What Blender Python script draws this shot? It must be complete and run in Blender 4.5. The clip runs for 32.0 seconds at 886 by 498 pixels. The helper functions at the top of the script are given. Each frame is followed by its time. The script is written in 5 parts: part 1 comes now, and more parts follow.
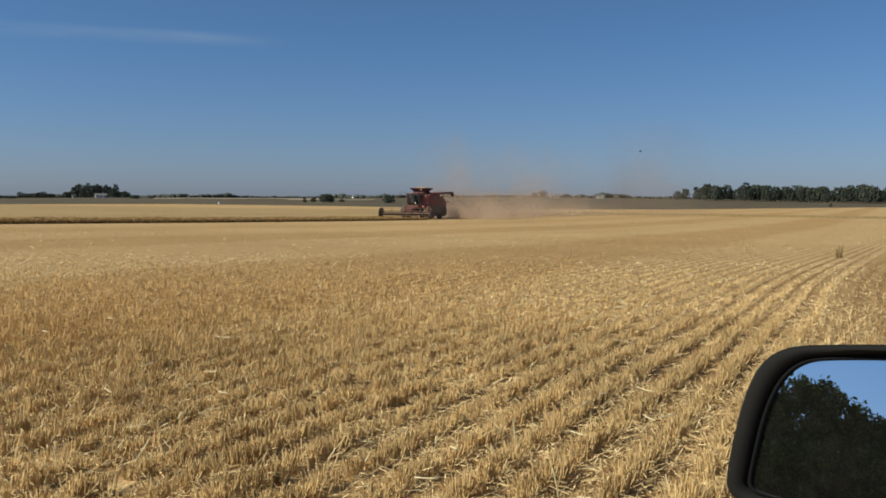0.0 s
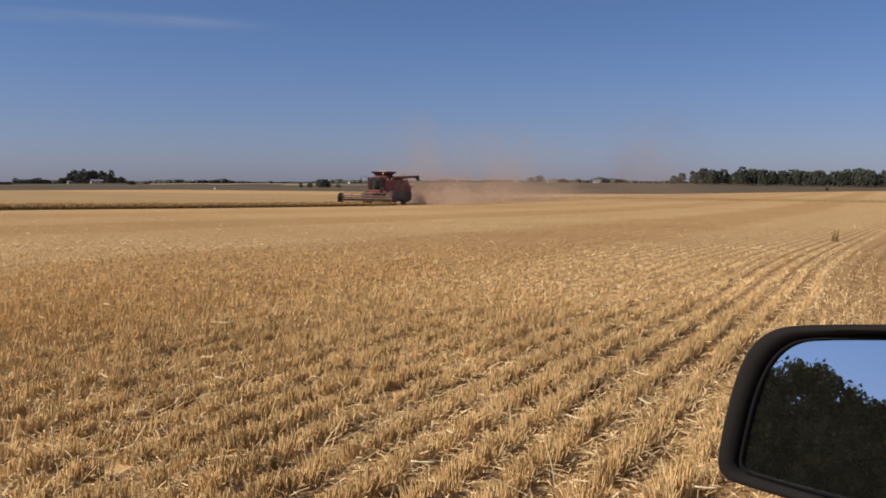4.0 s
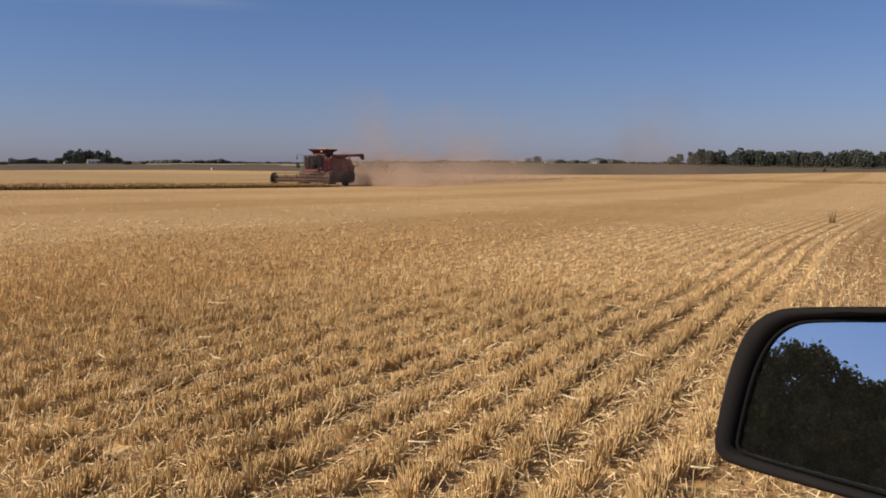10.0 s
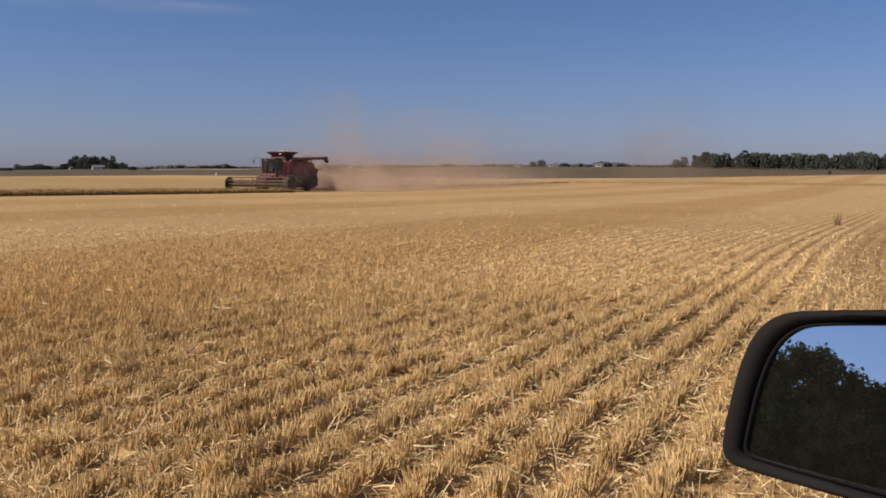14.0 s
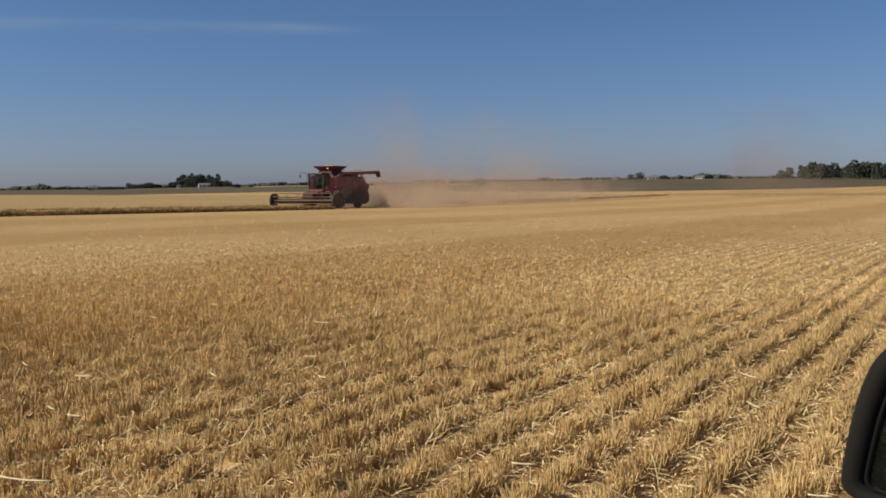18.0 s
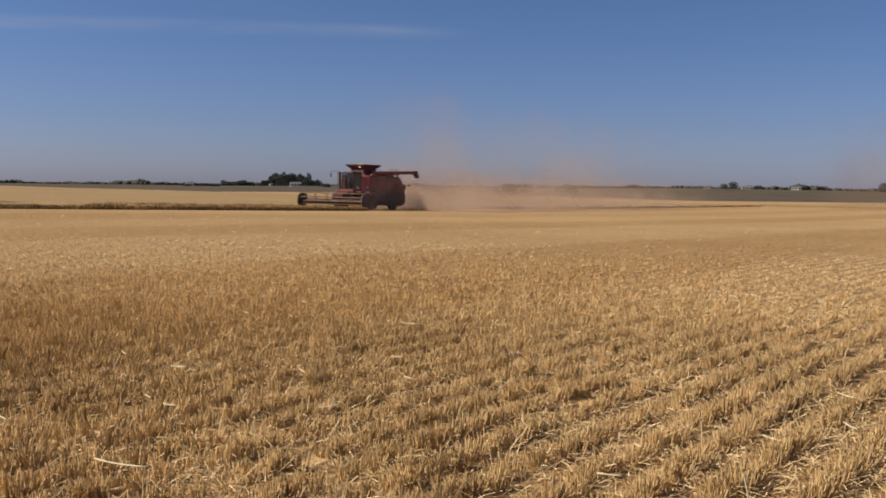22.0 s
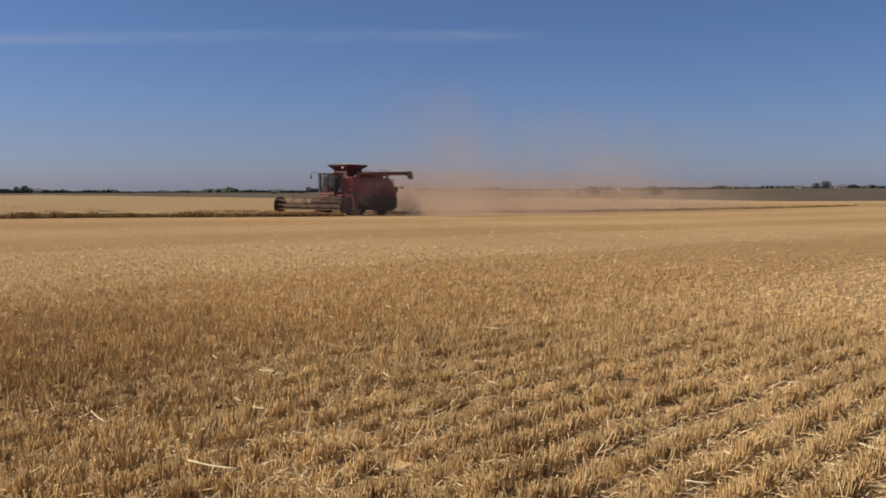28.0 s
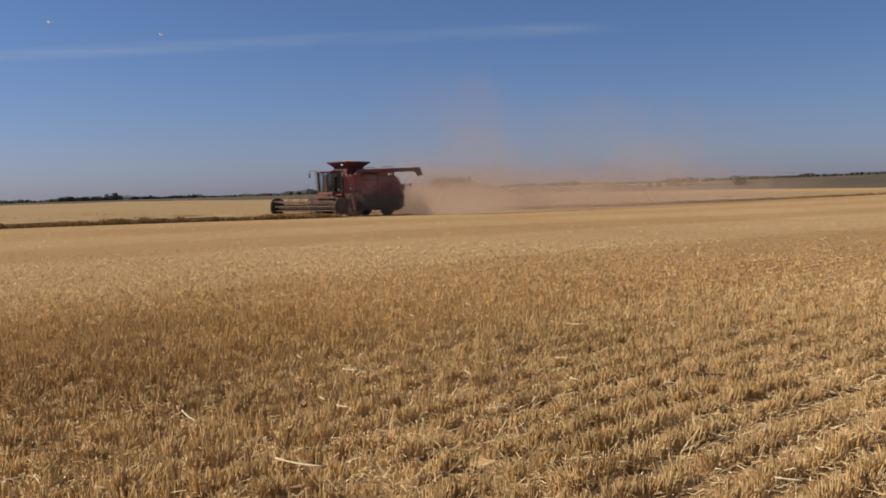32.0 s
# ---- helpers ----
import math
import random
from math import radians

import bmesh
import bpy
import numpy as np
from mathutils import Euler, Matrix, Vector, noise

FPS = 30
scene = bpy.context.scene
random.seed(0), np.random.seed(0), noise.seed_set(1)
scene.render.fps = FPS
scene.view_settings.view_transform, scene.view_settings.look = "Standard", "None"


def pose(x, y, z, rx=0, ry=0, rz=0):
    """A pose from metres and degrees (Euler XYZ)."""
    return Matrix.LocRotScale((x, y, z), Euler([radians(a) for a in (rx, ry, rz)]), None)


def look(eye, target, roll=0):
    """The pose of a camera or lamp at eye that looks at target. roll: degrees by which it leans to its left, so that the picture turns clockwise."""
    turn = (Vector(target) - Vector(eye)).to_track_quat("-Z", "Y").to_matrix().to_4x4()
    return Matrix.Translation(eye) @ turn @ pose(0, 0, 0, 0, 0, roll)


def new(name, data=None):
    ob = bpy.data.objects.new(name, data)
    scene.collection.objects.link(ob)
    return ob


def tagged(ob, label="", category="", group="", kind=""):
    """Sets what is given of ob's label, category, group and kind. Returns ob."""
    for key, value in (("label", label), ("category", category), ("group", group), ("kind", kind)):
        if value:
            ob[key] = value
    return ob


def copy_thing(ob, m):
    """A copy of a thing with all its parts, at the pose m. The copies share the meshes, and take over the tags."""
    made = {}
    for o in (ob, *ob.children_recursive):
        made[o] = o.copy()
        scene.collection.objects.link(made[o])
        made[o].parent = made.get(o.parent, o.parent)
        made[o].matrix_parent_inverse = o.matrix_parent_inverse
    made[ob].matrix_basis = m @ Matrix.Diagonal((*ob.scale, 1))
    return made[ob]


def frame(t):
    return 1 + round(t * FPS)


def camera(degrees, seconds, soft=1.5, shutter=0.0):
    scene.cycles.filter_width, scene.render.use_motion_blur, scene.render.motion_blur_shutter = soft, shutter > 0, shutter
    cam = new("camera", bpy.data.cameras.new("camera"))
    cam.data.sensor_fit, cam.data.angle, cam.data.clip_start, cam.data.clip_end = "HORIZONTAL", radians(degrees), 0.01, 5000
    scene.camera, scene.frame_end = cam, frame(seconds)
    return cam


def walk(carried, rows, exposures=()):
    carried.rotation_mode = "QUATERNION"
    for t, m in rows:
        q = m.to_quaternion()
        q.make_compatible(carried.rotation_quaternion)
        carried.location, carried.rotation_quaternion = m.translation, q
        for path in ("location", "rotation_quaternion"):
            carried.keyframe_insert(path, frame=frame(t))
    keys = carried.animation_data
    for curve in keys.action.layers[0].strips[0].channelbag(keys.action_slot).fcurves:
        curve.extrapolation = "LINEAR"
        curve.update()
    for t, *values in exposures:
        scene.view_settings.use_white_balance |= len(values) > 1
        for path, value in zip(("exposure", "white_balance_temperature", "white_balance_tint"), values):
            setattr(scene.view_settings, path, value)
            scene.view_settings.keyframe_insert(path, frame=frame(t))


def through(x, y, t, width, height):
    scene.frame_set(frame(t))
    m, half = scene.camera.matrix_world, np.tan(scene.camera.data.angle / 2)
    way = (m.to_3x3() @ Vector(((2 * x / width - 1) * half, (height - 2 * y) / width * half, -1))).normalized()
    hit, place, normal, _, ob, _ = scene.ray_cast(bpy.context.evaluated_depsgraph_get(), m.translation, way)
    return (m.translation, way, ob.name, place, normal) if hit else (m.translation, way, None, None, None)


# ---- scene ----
cam = camera(50.92, 32.0, soft=1.8)
# seconds, place relative to the eye's start, tilt, lean, turn
EYE = 1.50
PATH = [
    (0.0, 0.000, -0.000, -0.000, 86.84, -0.45, -0.00),
    (0.5, 0.003, -0.005, -0.001, 86.64, -0.39, -0.07),
    (1.0, 0.005, -0.003, -0.002, 86.38, -0.26, -0.14),
    (1.5, 0.004, -0.002, -0.002, 86.21, -0.27, -0.19),
    (2.0, 0.005, 0.000, -0.003, 86.21, -0.53, -0.23),
    (2.5, 0.005, -0.001, -0.004, 86.04, -0.28, -0.37),
    (3.0, 0.003, -0.001, -0.003, 85.97, -0.25, -0.35),
    (3.5, 0.006, 0.004, -0.004, 85.97, -0.24, -0.26),
    (5.5, 0.002, -0.005, -0.002, 85.50, -0.55, -0.31),
    (6.0, 0.003, -0.002, -0.002, 85.38, -0.61, -0.42),
    (6.5, 0.004, -0.000, -0.002, 85.16, -0.39, -0.40),
    (7.0, 0.006, 0.005, -0.003, 84.91, -0.36, -0.39),
    (7.5, 0.004, 0.002, -0.002, 84.91, -0.49, -0.41),
    (8.0, 0.004, 0.004, -0.003, 84.86, -0.56, -0.31),
    (8.5, 0.006, 0.007, -0.003, 84.82, -0.52, -0.29),
    (9.0, 0.005, 0.005, -0.003, 84.85, -0.60, -0.24),
    (9.5, 0.007, 0.009, -0.003, 84.72, -0.47, -0.31),
    (10.0, 0.005, 0.005, -0.003, 84.73, -0.38, -0.37),
    (10.5, 0.008, 0.011, -0.004, 84.54, -0.21, -0.32),
    (11.0, 0.007, 0.007, -0.003, 84.54, -0.14, -0.32),
    (11.5, 0.007, 0.007, -0.003, 84.54, -0.26, -0.24),
    (12.0, 0.004, 0.001, -0.002, 84.58, -0.46, -0.21),
    (12.5, 0.003, -0.000, -0.002, 84.69, -0.85, -0.11),
    (13.0, 0.005, 0.004, -0.002, 85.02, -0.70, -0.10),
    (13.5, 0.004, 0.002, -0.002, 85.03, -0.37, -0.17),
    (15.5, -0.000, 0.006, 0.000, 84.72, 0.31, 0.16),
    (16.0, 0.005, 0.001, 0.006, 85.03, 0.31, 0.41),
    (16.5, -0.005, 0.008, 0.002, 84.97, 0.70, 2.28),
    (17.0, 0.005, -0.005, 0.007, 85.48, 0.81, 3.95),
    (17.5, 0.001, 0.011, 0.003, 85.79, 0.58, 4.72),
    (18.0, 0.000, 0.017, 0.003, 85.89, 0.57, 5.79),
    (18.5, -0.008, 0.008, 0.002, 86.53, 0.25, 6.82),
    (19.0, -0.008, 0.008, 0.006, 86.58, -0.03, 7.73),
    (19.5, -0.013, 0.008, 0.007, 86.64, -0.20, 8.15),
    (20.0, -0.022, 0.005, 0.005, 86.19, 0.31, 9.18),
    (20.5, -0.011, 0.008, 0.004, 85.84, -0.23, 9.91),
    (21.0, -0.020, 0.003, 0.011, 85.89, -0.82, 10.41),
    (21.5, -0.023, 0.004, 0.010, 86.04, -1.02, 10.84),
    (22.0, -0.026, 0.004, 0.008, 86.10, -0.85, 11.16),
    (22.5, -0.017, 0.002, 0.010, 86.10, -0.68, 11.49),
    (23.0, -0.025, 0.003, 0.013, 85.95, -0.88, 11.47),
    (23.5, -0.020, -0.002, 0.013, 85.82, -0.81, 11.46),
    (24.0, -0.020, 0.002, 0.009, 85.86, -1.02, 11.63),
    (24.5, -0.019, -0.000, 0.008, 85.82, -0.71, 12.01),
    (25.0, -0.019, 0.002, 0.007, 85.69, -0.69, 12.33),
    (25.5, -0.022, 0.002, 0.008, 85.05, -0.68, 13.42),
    (26.0, -0.029, 0.001, 0.011, 85.43, -0.58, 13.97),
    (26.5, -0.020, -0.002, 0.012, 85.64, -0.58, 14.60),
    (28.5, -0.026, -0.001, 0.011, 86.41, 0.05, 16.56),
    (29.0, -0.028, -0.000, 0.011, 86.32, 0.02, 16.90),
    (29.5, -0.019, -0.006, 0.011, 86.43, 0.35, 17.37),
    (30.0, -0.022, -0.006, 0.010, 86.39, 0.61, 17.72),
    (30.5, -0.019, -0.003, 0.014, 86.64, 0.64, 18.28),
    (31.0, -0.020, -0.004, 0.016, 86.55, 0.95, 19.35),
    (31.5, -0.019, -0.009, 0.014, 86.32, 1.38, 20.27),
    (32.0, -0.017, -0.006, 0.016, 86.20, 1.58, 20.97),
]
# seconds, stops, kelvin, tint: the phone's white balance wanders
EXPOSURES = [(0.0, 0.07, 6370, -4), (0.6, 0.07, 6500, 2), (1.2, 0.07, 6740, 13), (5.2, 0.07, 6740, 13), (5.8, 0.07, 6720, 3), (6.1, 0.07, 6720, 2), (6.5, 0.07, 6720, -4), (7.0, 0.07, 6720, -5.5), (7.5, 0.07, 6770, 3.5), (8.1, 0.07, 6810, 12.5),
             (13.4, 0.07, 6810, 13.5), (15.3, 0.07, 6750, 6.5), (16.1, 0.07, 6750, 6.5), (16.8, 0.07, 6820, 12), (17.3, 0.05, 6820, 11), (18.0, 0.02, 6790, 3), (18.6, 0.02, 6800, 6), (19.2, 0.03, 6810, 9.5), (20.0, 0.03, 6820, 11.5), (24.8, 0.01, 6680, 12.5),
             (25.6, 0.00, 6600, 1.5), (26.8, 0.00, 6600, 1.5), (28.4, 0.00, 6700, 13), (30.0, 0.00, 6710, 10.5), (32.0, 0.00, 6720, 10.5)]
walk(cam, [(t, pose(x, y, EYE + z, rx, ry, rz)) for t, x, y, z, rx, ry, rz in PATH], EXPOSURES)

# ---------------------------------------------------------------- light
SUN_AZ, SUN_EL = 256.0, 38.0


def heading(az, el=0.0):
    """Unit vector towards a bearing (clockwise from +y) and an elevation, in degrees."""
    a, e = radians(az), radians(el)
    return Vector((math.sin(a) * math.cos(e), math.cos(a) * math.cos(e), math.sin(e)))


def make_world():
    w = bpy.data.worlds.new("sky")
    scene.world = w
    w.use_nodes = True
    nt = w.node_tree
    nt.nodes.clear()
    N, L = nt.nodes.new, nt.links.new
    out, bg = N("ShaderNodeOutputWorld"), N("ShaderNodeBackground")
    sky = N("ShaderNodeTexSky")
    sky.sky_type = "NISHITA"
    sky.sun_disc = False
    sky.sun_elevation, sky.sun_rotation = radians(SUN_EL), radians(SUN_AZ)
    sky.altitude, sky.air_density, sky.dust_density, sky.ozone_density = 300, 1.0, 0.6, 2.0
    bg.inputs["Strength"].default_value = 0.0575
    # dry air low over the prairie: the yellow of the horizon is cooled
    geo = N("ShaderNodeTexCoord")
    sep = N("ShaderNodeSeparateXYZ"); L(geo.outputs["Generated"], sep.inputs[0])
    ramp = N("ShaderNodeValToRGB")
    L(sep.outputs["Z"], ramp.inputs[0])
    el = ramp.color_ramp.elements
    el[0].position, el[0].color = 0.0, (0.78, 0.88, 1.52, 1)
    el[1].position, el[1].color = 0.42, (0.84, 0.88, 0.95, 1)
    low_el = el.new(0.06); low_el.color = (0.725, 0.86, 1.40, 1)
    mid_el = el.new(0.17); mid_el.color = (0.67, 0.87, 1.32, 1)
    cool = N("ShaderNodeMix"); cool.data_type = "RGBA"; cool.blend_type = "MULTIPLY"
    cool.inputs["Factor"].default_value = 1.0
    L(sky.outputs[0], cool.inputs["A"]); L(ramp.outputs[0], cool.inputs["B"])
    # thin streaks of high cirrus along one great circle
    co = N("ShaderNodeTexCoord")
    a, b = heading(-46, 7.9), heading(-16.7, 9.2)
    normal = a.cross(b).normalized()
    along = (b - a).normalized()
    dot = N("ShaderNodeVectorMath"); dot.operation = "DOT_PRODUCT"
    dot.inputs[1].default_value = normal
    L(co.outputs["Generated"], dot.inputs[0])
    run = N("ShaderNodeVectorMath"); run.operation = "DOT_PRODUCT"
    run.inputs[1].default_value = along
    L(co.outputs["Generated"], run.inputs[0])
    mp = N("ShaderNodeCombineXYZ")
    sc1 = N("ShaderNodeMath"); sc1.operation = "MULTIPLY"; sc1.inputs[1].default_value = 5.0
    sc2 = N("ShaderNodeMath"); sc2.operation = "MULTIPLY"; sc2.inputs[1].default_value = 60.0
    L(run.outputs["Value"], sc1.inputs[0]); L(dot.outputs["Value"], sc2.inputs[0])
    L(sc1.outputs[0], mp.inputs[0]); L(sc2.outputs[0], mp.inputs[1])
    nz = N("ShaderNodeTexNoise"); nz.inputs["Scale"].default_value = 1.0; nz.inputs["Detail"].default_value = 5
    nz.inputs["Distortion"].default_value = 0.6
    L(mp.outputs[0], nz.inputs["Vector"])
    sq = N("ShaderNodeMath"); sq.operation = "ABSOLUTE"; L(dot.outputs["Value"], sq.inputs[0])
    band = N("ShaderNodeMapRange"); band.interpolation_type = "SMOOTHSTEP"
    for k, v in enumerate((0.0, 0.010, 1.0, 0.0)):
        band.inputs[k + 1].default_value = v
    L(sq.outputs[0], band.inputs[0])
    thin = N("ShaderNodeMapRange")
    for k, v in enumerate((0.36, 0.72, 0.04, 0.26)):
        thin.inputs[k + 1].default_value = v
    L(nz.outputs["Fac"], thin.inputs[0])
    fade = N("ShaderNodeMapRange"); fade.interpolation_type = "SMOOTHSTEP"
    for k, v in enumerate((b.dot(along) - 0.02, b.dot(along) + 0.14, 1.0, 0.0)):
        fade.inputs[k + 1].default_value = v
    L(run.outputs["Value"], fade.inputs[0])
    part_veil = N("ShaderNodeMath"); part_veil.operation = "MULTIPLY"
    L(band.outputs[0], part_veil.inputs[0]); L(fade.outputs[0], part_veil.inputs[1])
    veil = N("ShaderNodeMath"); veil.operation = "MULTIPLY"
    L(part_veil.outputs[0], veil.inputs[0]); L(thin.outputs[0], veil.inputs[1])
    mix = N("ShaderNodeMix"); mix.data_type = "RGBA"
    L(veil.outputs[0], mix.inputs["Factor"])
    L(cool.outputs["Result"], mix.inputs["A"])
    mix.inputs["B"].default_value = (7.0, 7.6, 8.4, 1)
    L(mix.outputs["Result"], bg.inputs["Color"])
    L(bg.outputs[0], out.inputs[0])


make_world()
sun = new("sun", bpy.data.lights.new("sun", "SUN"))
sun.data.energy, sun.data.angle, sun.data.color = 5.0, radians(0.53), (1.0, 0.90, 0.76)
sun.matrix_world = look(heading(SUN_AZ, SUN_EL) * 100, (0, 0, 0))
scene.view_settings.exposure = 0.0

# ---------------------------------------------------------------- materials


ROW_AZ = 25.85
ROW_GAP, ROW_AT = 0.33, -1.88   # spacing of the seed rows, place of one of them
ROW = heading(ROW_AZ)            # along the seed rows, away from the eye
SIDE = Vector((ROW.y, -ROW.x, 0))  # across the rows, to the right


# the drill rows bend to the right beyond twenty metres: run along the rows, shift across
BEND_U = (0, 10, 14, 18, 21, 24, 28, 33, 41, 50, 60, 80)
BEND_V = (0, 0, -0.04, -0.12, -0.10, -0.02, 0.12, 0.32, 0.62, 1.02, 1.6, 3.0)
# furrows that lie open at the edge of the trodden strip: places across the rows, half widths
TRACKS = ((-2.07, 0.035), (-1.74, 0.045), (-1.42, 0.04), (-1.12, 0.03))
# passes of the harvester: places across the rows, and how bare of straw the stubble is there
PASS_V = (-62, -58, -52, -50.5, -44.5, -43, -36.5, -35, -29, -27.6, -22.8, -21.4, -14.0, -12.8, -7.2, -5.9, 0)
PASS_D = (0.2, 0.6, 0.6, 0.1, 0.1, 0.7, 0.7, 0.05, 0.05, 0.85, 0.85, 0.05, 0.0, 1.0, 1.0, 0.05, 0.0)


def row_bands(nt):
    """0 to 1: bare passes along the seed rows between those that carry the chopped straw."""
    N, L = nt.nodes.new, nt.links.new
    co = N("ShaderNodeTexCoord")
    rot = N("ShaderNodeVectorRotate"); rot.rotation_type = "Z_AXIS"; rot.inputs["Angle"].default_value = radians(ROW_AZ)
    L(co.outputs["Object"], rot.inputs["Vector"])
    axis = N("ShaderNodeSeparateXYZ"); L(rot.outputs[0], axis.inputs[0])
    stray = []
    for scales, amount in (((0.22, 0.10, 1), 3.2), ((1.3, 0.5, 1), 1.5)):
        mp = N("ShaderNodeMapping"); mp.inputs["Scale"].default_value = scales
        L(rot.outputs[0], mp.inputs["Vector"])
        n = N("ShaderNodeTexNoise"); n.inputs["Scale"].default_value = 1; n.inputs["Detail"].default_value = 3
        L(mp.outputs[0], n.inputs["Vector"])
        k = N("ShaderNodeMath"); k.operation = "MULTIPLY_ADD"; k.inputs[1].default_value, k.inputs[2].default_value = amount, -amount / 2
        L(n.outputs["Fac"], k.inputs[0])
        stray.append(k.outputs[0])
    v = axis.outputs["X"]
    for k in stray:
        a = N("ShaderNodeMath"); a.operation = "ADD"; L(v, a.inputs[0]); L(k, a.inputs[1])
        v = a.outputs[0]
    reach = N("ShaderNodeMapRange"); reach.inputs[1].default_value, reach.inputs[2].default_value = PASS_V[0], PASS_V[-1]
    L(v, reach.inputs[0])
    ramp = N("ShaderNodeValToRGB")
    el = ramp.color_ramp.elements
    for k, (a, b) in enumerate(zip(PASS_V, PASS_D)):
        at = (a - PASS_V[0]) / (PASS_V[-1] - PASS_V[0])
        e = el[0] if k == 0 else (el[-1] if k == len(PASS_V) - 1 else el.new(at))
        e.position, e.color = at, (b, b, b, 1)
    L(reach.outputs[0], ramp.inputs[0])
    return ramp.outputs[0]


def band_colour(nt, colour, shade):
    """The colour of a surface, duller and browner in the darker passes."""
    mx = nt.nodes.new("ShaderNodeMix"); mx.data_type = "RGBA"; mx.blend_type = "MULTIPLY"
    nt.links.new(row_bands(nt), mx.inputs["Factor"])
    nt.links.new(colour, mx.inputs["A"])
    mx.inputs["B"].default_value = (*shade, 1)
    return mx.outputs["Result"]


def material(name, base, rough=0.8, metal=0.0, vary=0.25, scale=6.0, bump=0.0, fine=60.0, island=0.0, per_object=0.0, through=0.0, tint=None, spec=0.5, bands=None):
    """Principled surface with two scales of variation, optional relief and light passing through."""
    m = bpy.data.materials.new(name)
    m.use_nodes = True
    nt = m.node_tree
    N, L = nt.nodes.new, nt.links.new
    p = nt.nodes["Principled BSDF"]
    p.inputs["Roughness"].default_value, p.inputs["Metallic"].default_value = rough, metal
    p.inputs["Specular IOR Level"].default_value = spec
    co = N("ShaderNodeTexCoord")
    n1 = N("ShaderNodeTexNoise"); n1.inputs["Scale"].default_value = scale; n1.inputs["Detail"].default_value = 4
    n2 = N("ShaderNodeTexNoise"); n2.inputs["Scale"].default_value = fine; n2.inputs["Detail"].default_value = 3
    L(co.outputs["Object"], n1.inputs["Vector"]); L(co.outputs["Object"], n2.inputs["Vector"])
    add = N("ShaderNodeMath"); add.operation = "ADD"
    L(n1.outputs["Fac"], add.inputs[0]); L(n2.outputs["Fac"], add.inputs[1])
    last = add.outputs[0]
    if island or per_object:
        if island:
            g = N("ShaderNodeNewGeometry"); src = g.outputs["Random Per Island"]
        else:
            g = N("ShaderNodeObjectInfo"); src = g.outputs["Random"]
        k = N("ShaderNodeMath"); k.operation = "MULTIPLY_ADD"
        k.inputs[1].default_value = (island or per_object) * 2; 
        L(src, k.inputs[0]); L(last, k.inputs[2])
        c = N("ShaderNodeMath"); c.operation = "SUBTRACT"; c.inputs[1].default_value = (island or per_object)
        L(k.outputs[0], c.inputs[0]); last = c.outputs[0]
    r = N("ShaderNodeMapRange")
    for i, v in enumerate((0.6, 1.4, 0.0, 1.0)):
        r.inputs[i + 1].default_value = v
    L(last, r.inputs[0])
    mx = N("ShaderNodeMix"); mx.data_type = "RGBA"
    t = tint or base
    mx.inputs["A"].default_value = (*[max(0.0, v * (1 - vary)) for v in base], 1)
    mx.inputs["B"].default_value = (*[min(1.0, v * (1 + vary)) for v in t], 1)
    L(r.outputs[0], mx.inputs["Factor"])
    colour = mx.outputs["Result"]
    if bands:
        colour = band_colour(nt, colour, bands)
    L(colour, p.inputs["Base Color"])
    if bump:
        b = N("ShaderNodeBump"); b.inputs["Strength"].default_value = bump; b.inputs["Distance"].default_value = 0.02
        L(add.outputs[0], b.inputs["Height"]); L(b.outputs[0], p.inputs["Normal"])
    if through:
        tr = N("ShaderNodeBsdfTranslucent"); L(colour, tr.inputs["Color"])
        ms = N("ShaderNodeMixShader"); ms.inputs[0].default_value = through
        L(p.outputs[0], ms.inputs[1]); L(tr.outputs[0], ms.inputs[2])
        L(ms.outputs[0], nt.nodes["Material Output"].inputs["Surface"])
    return m




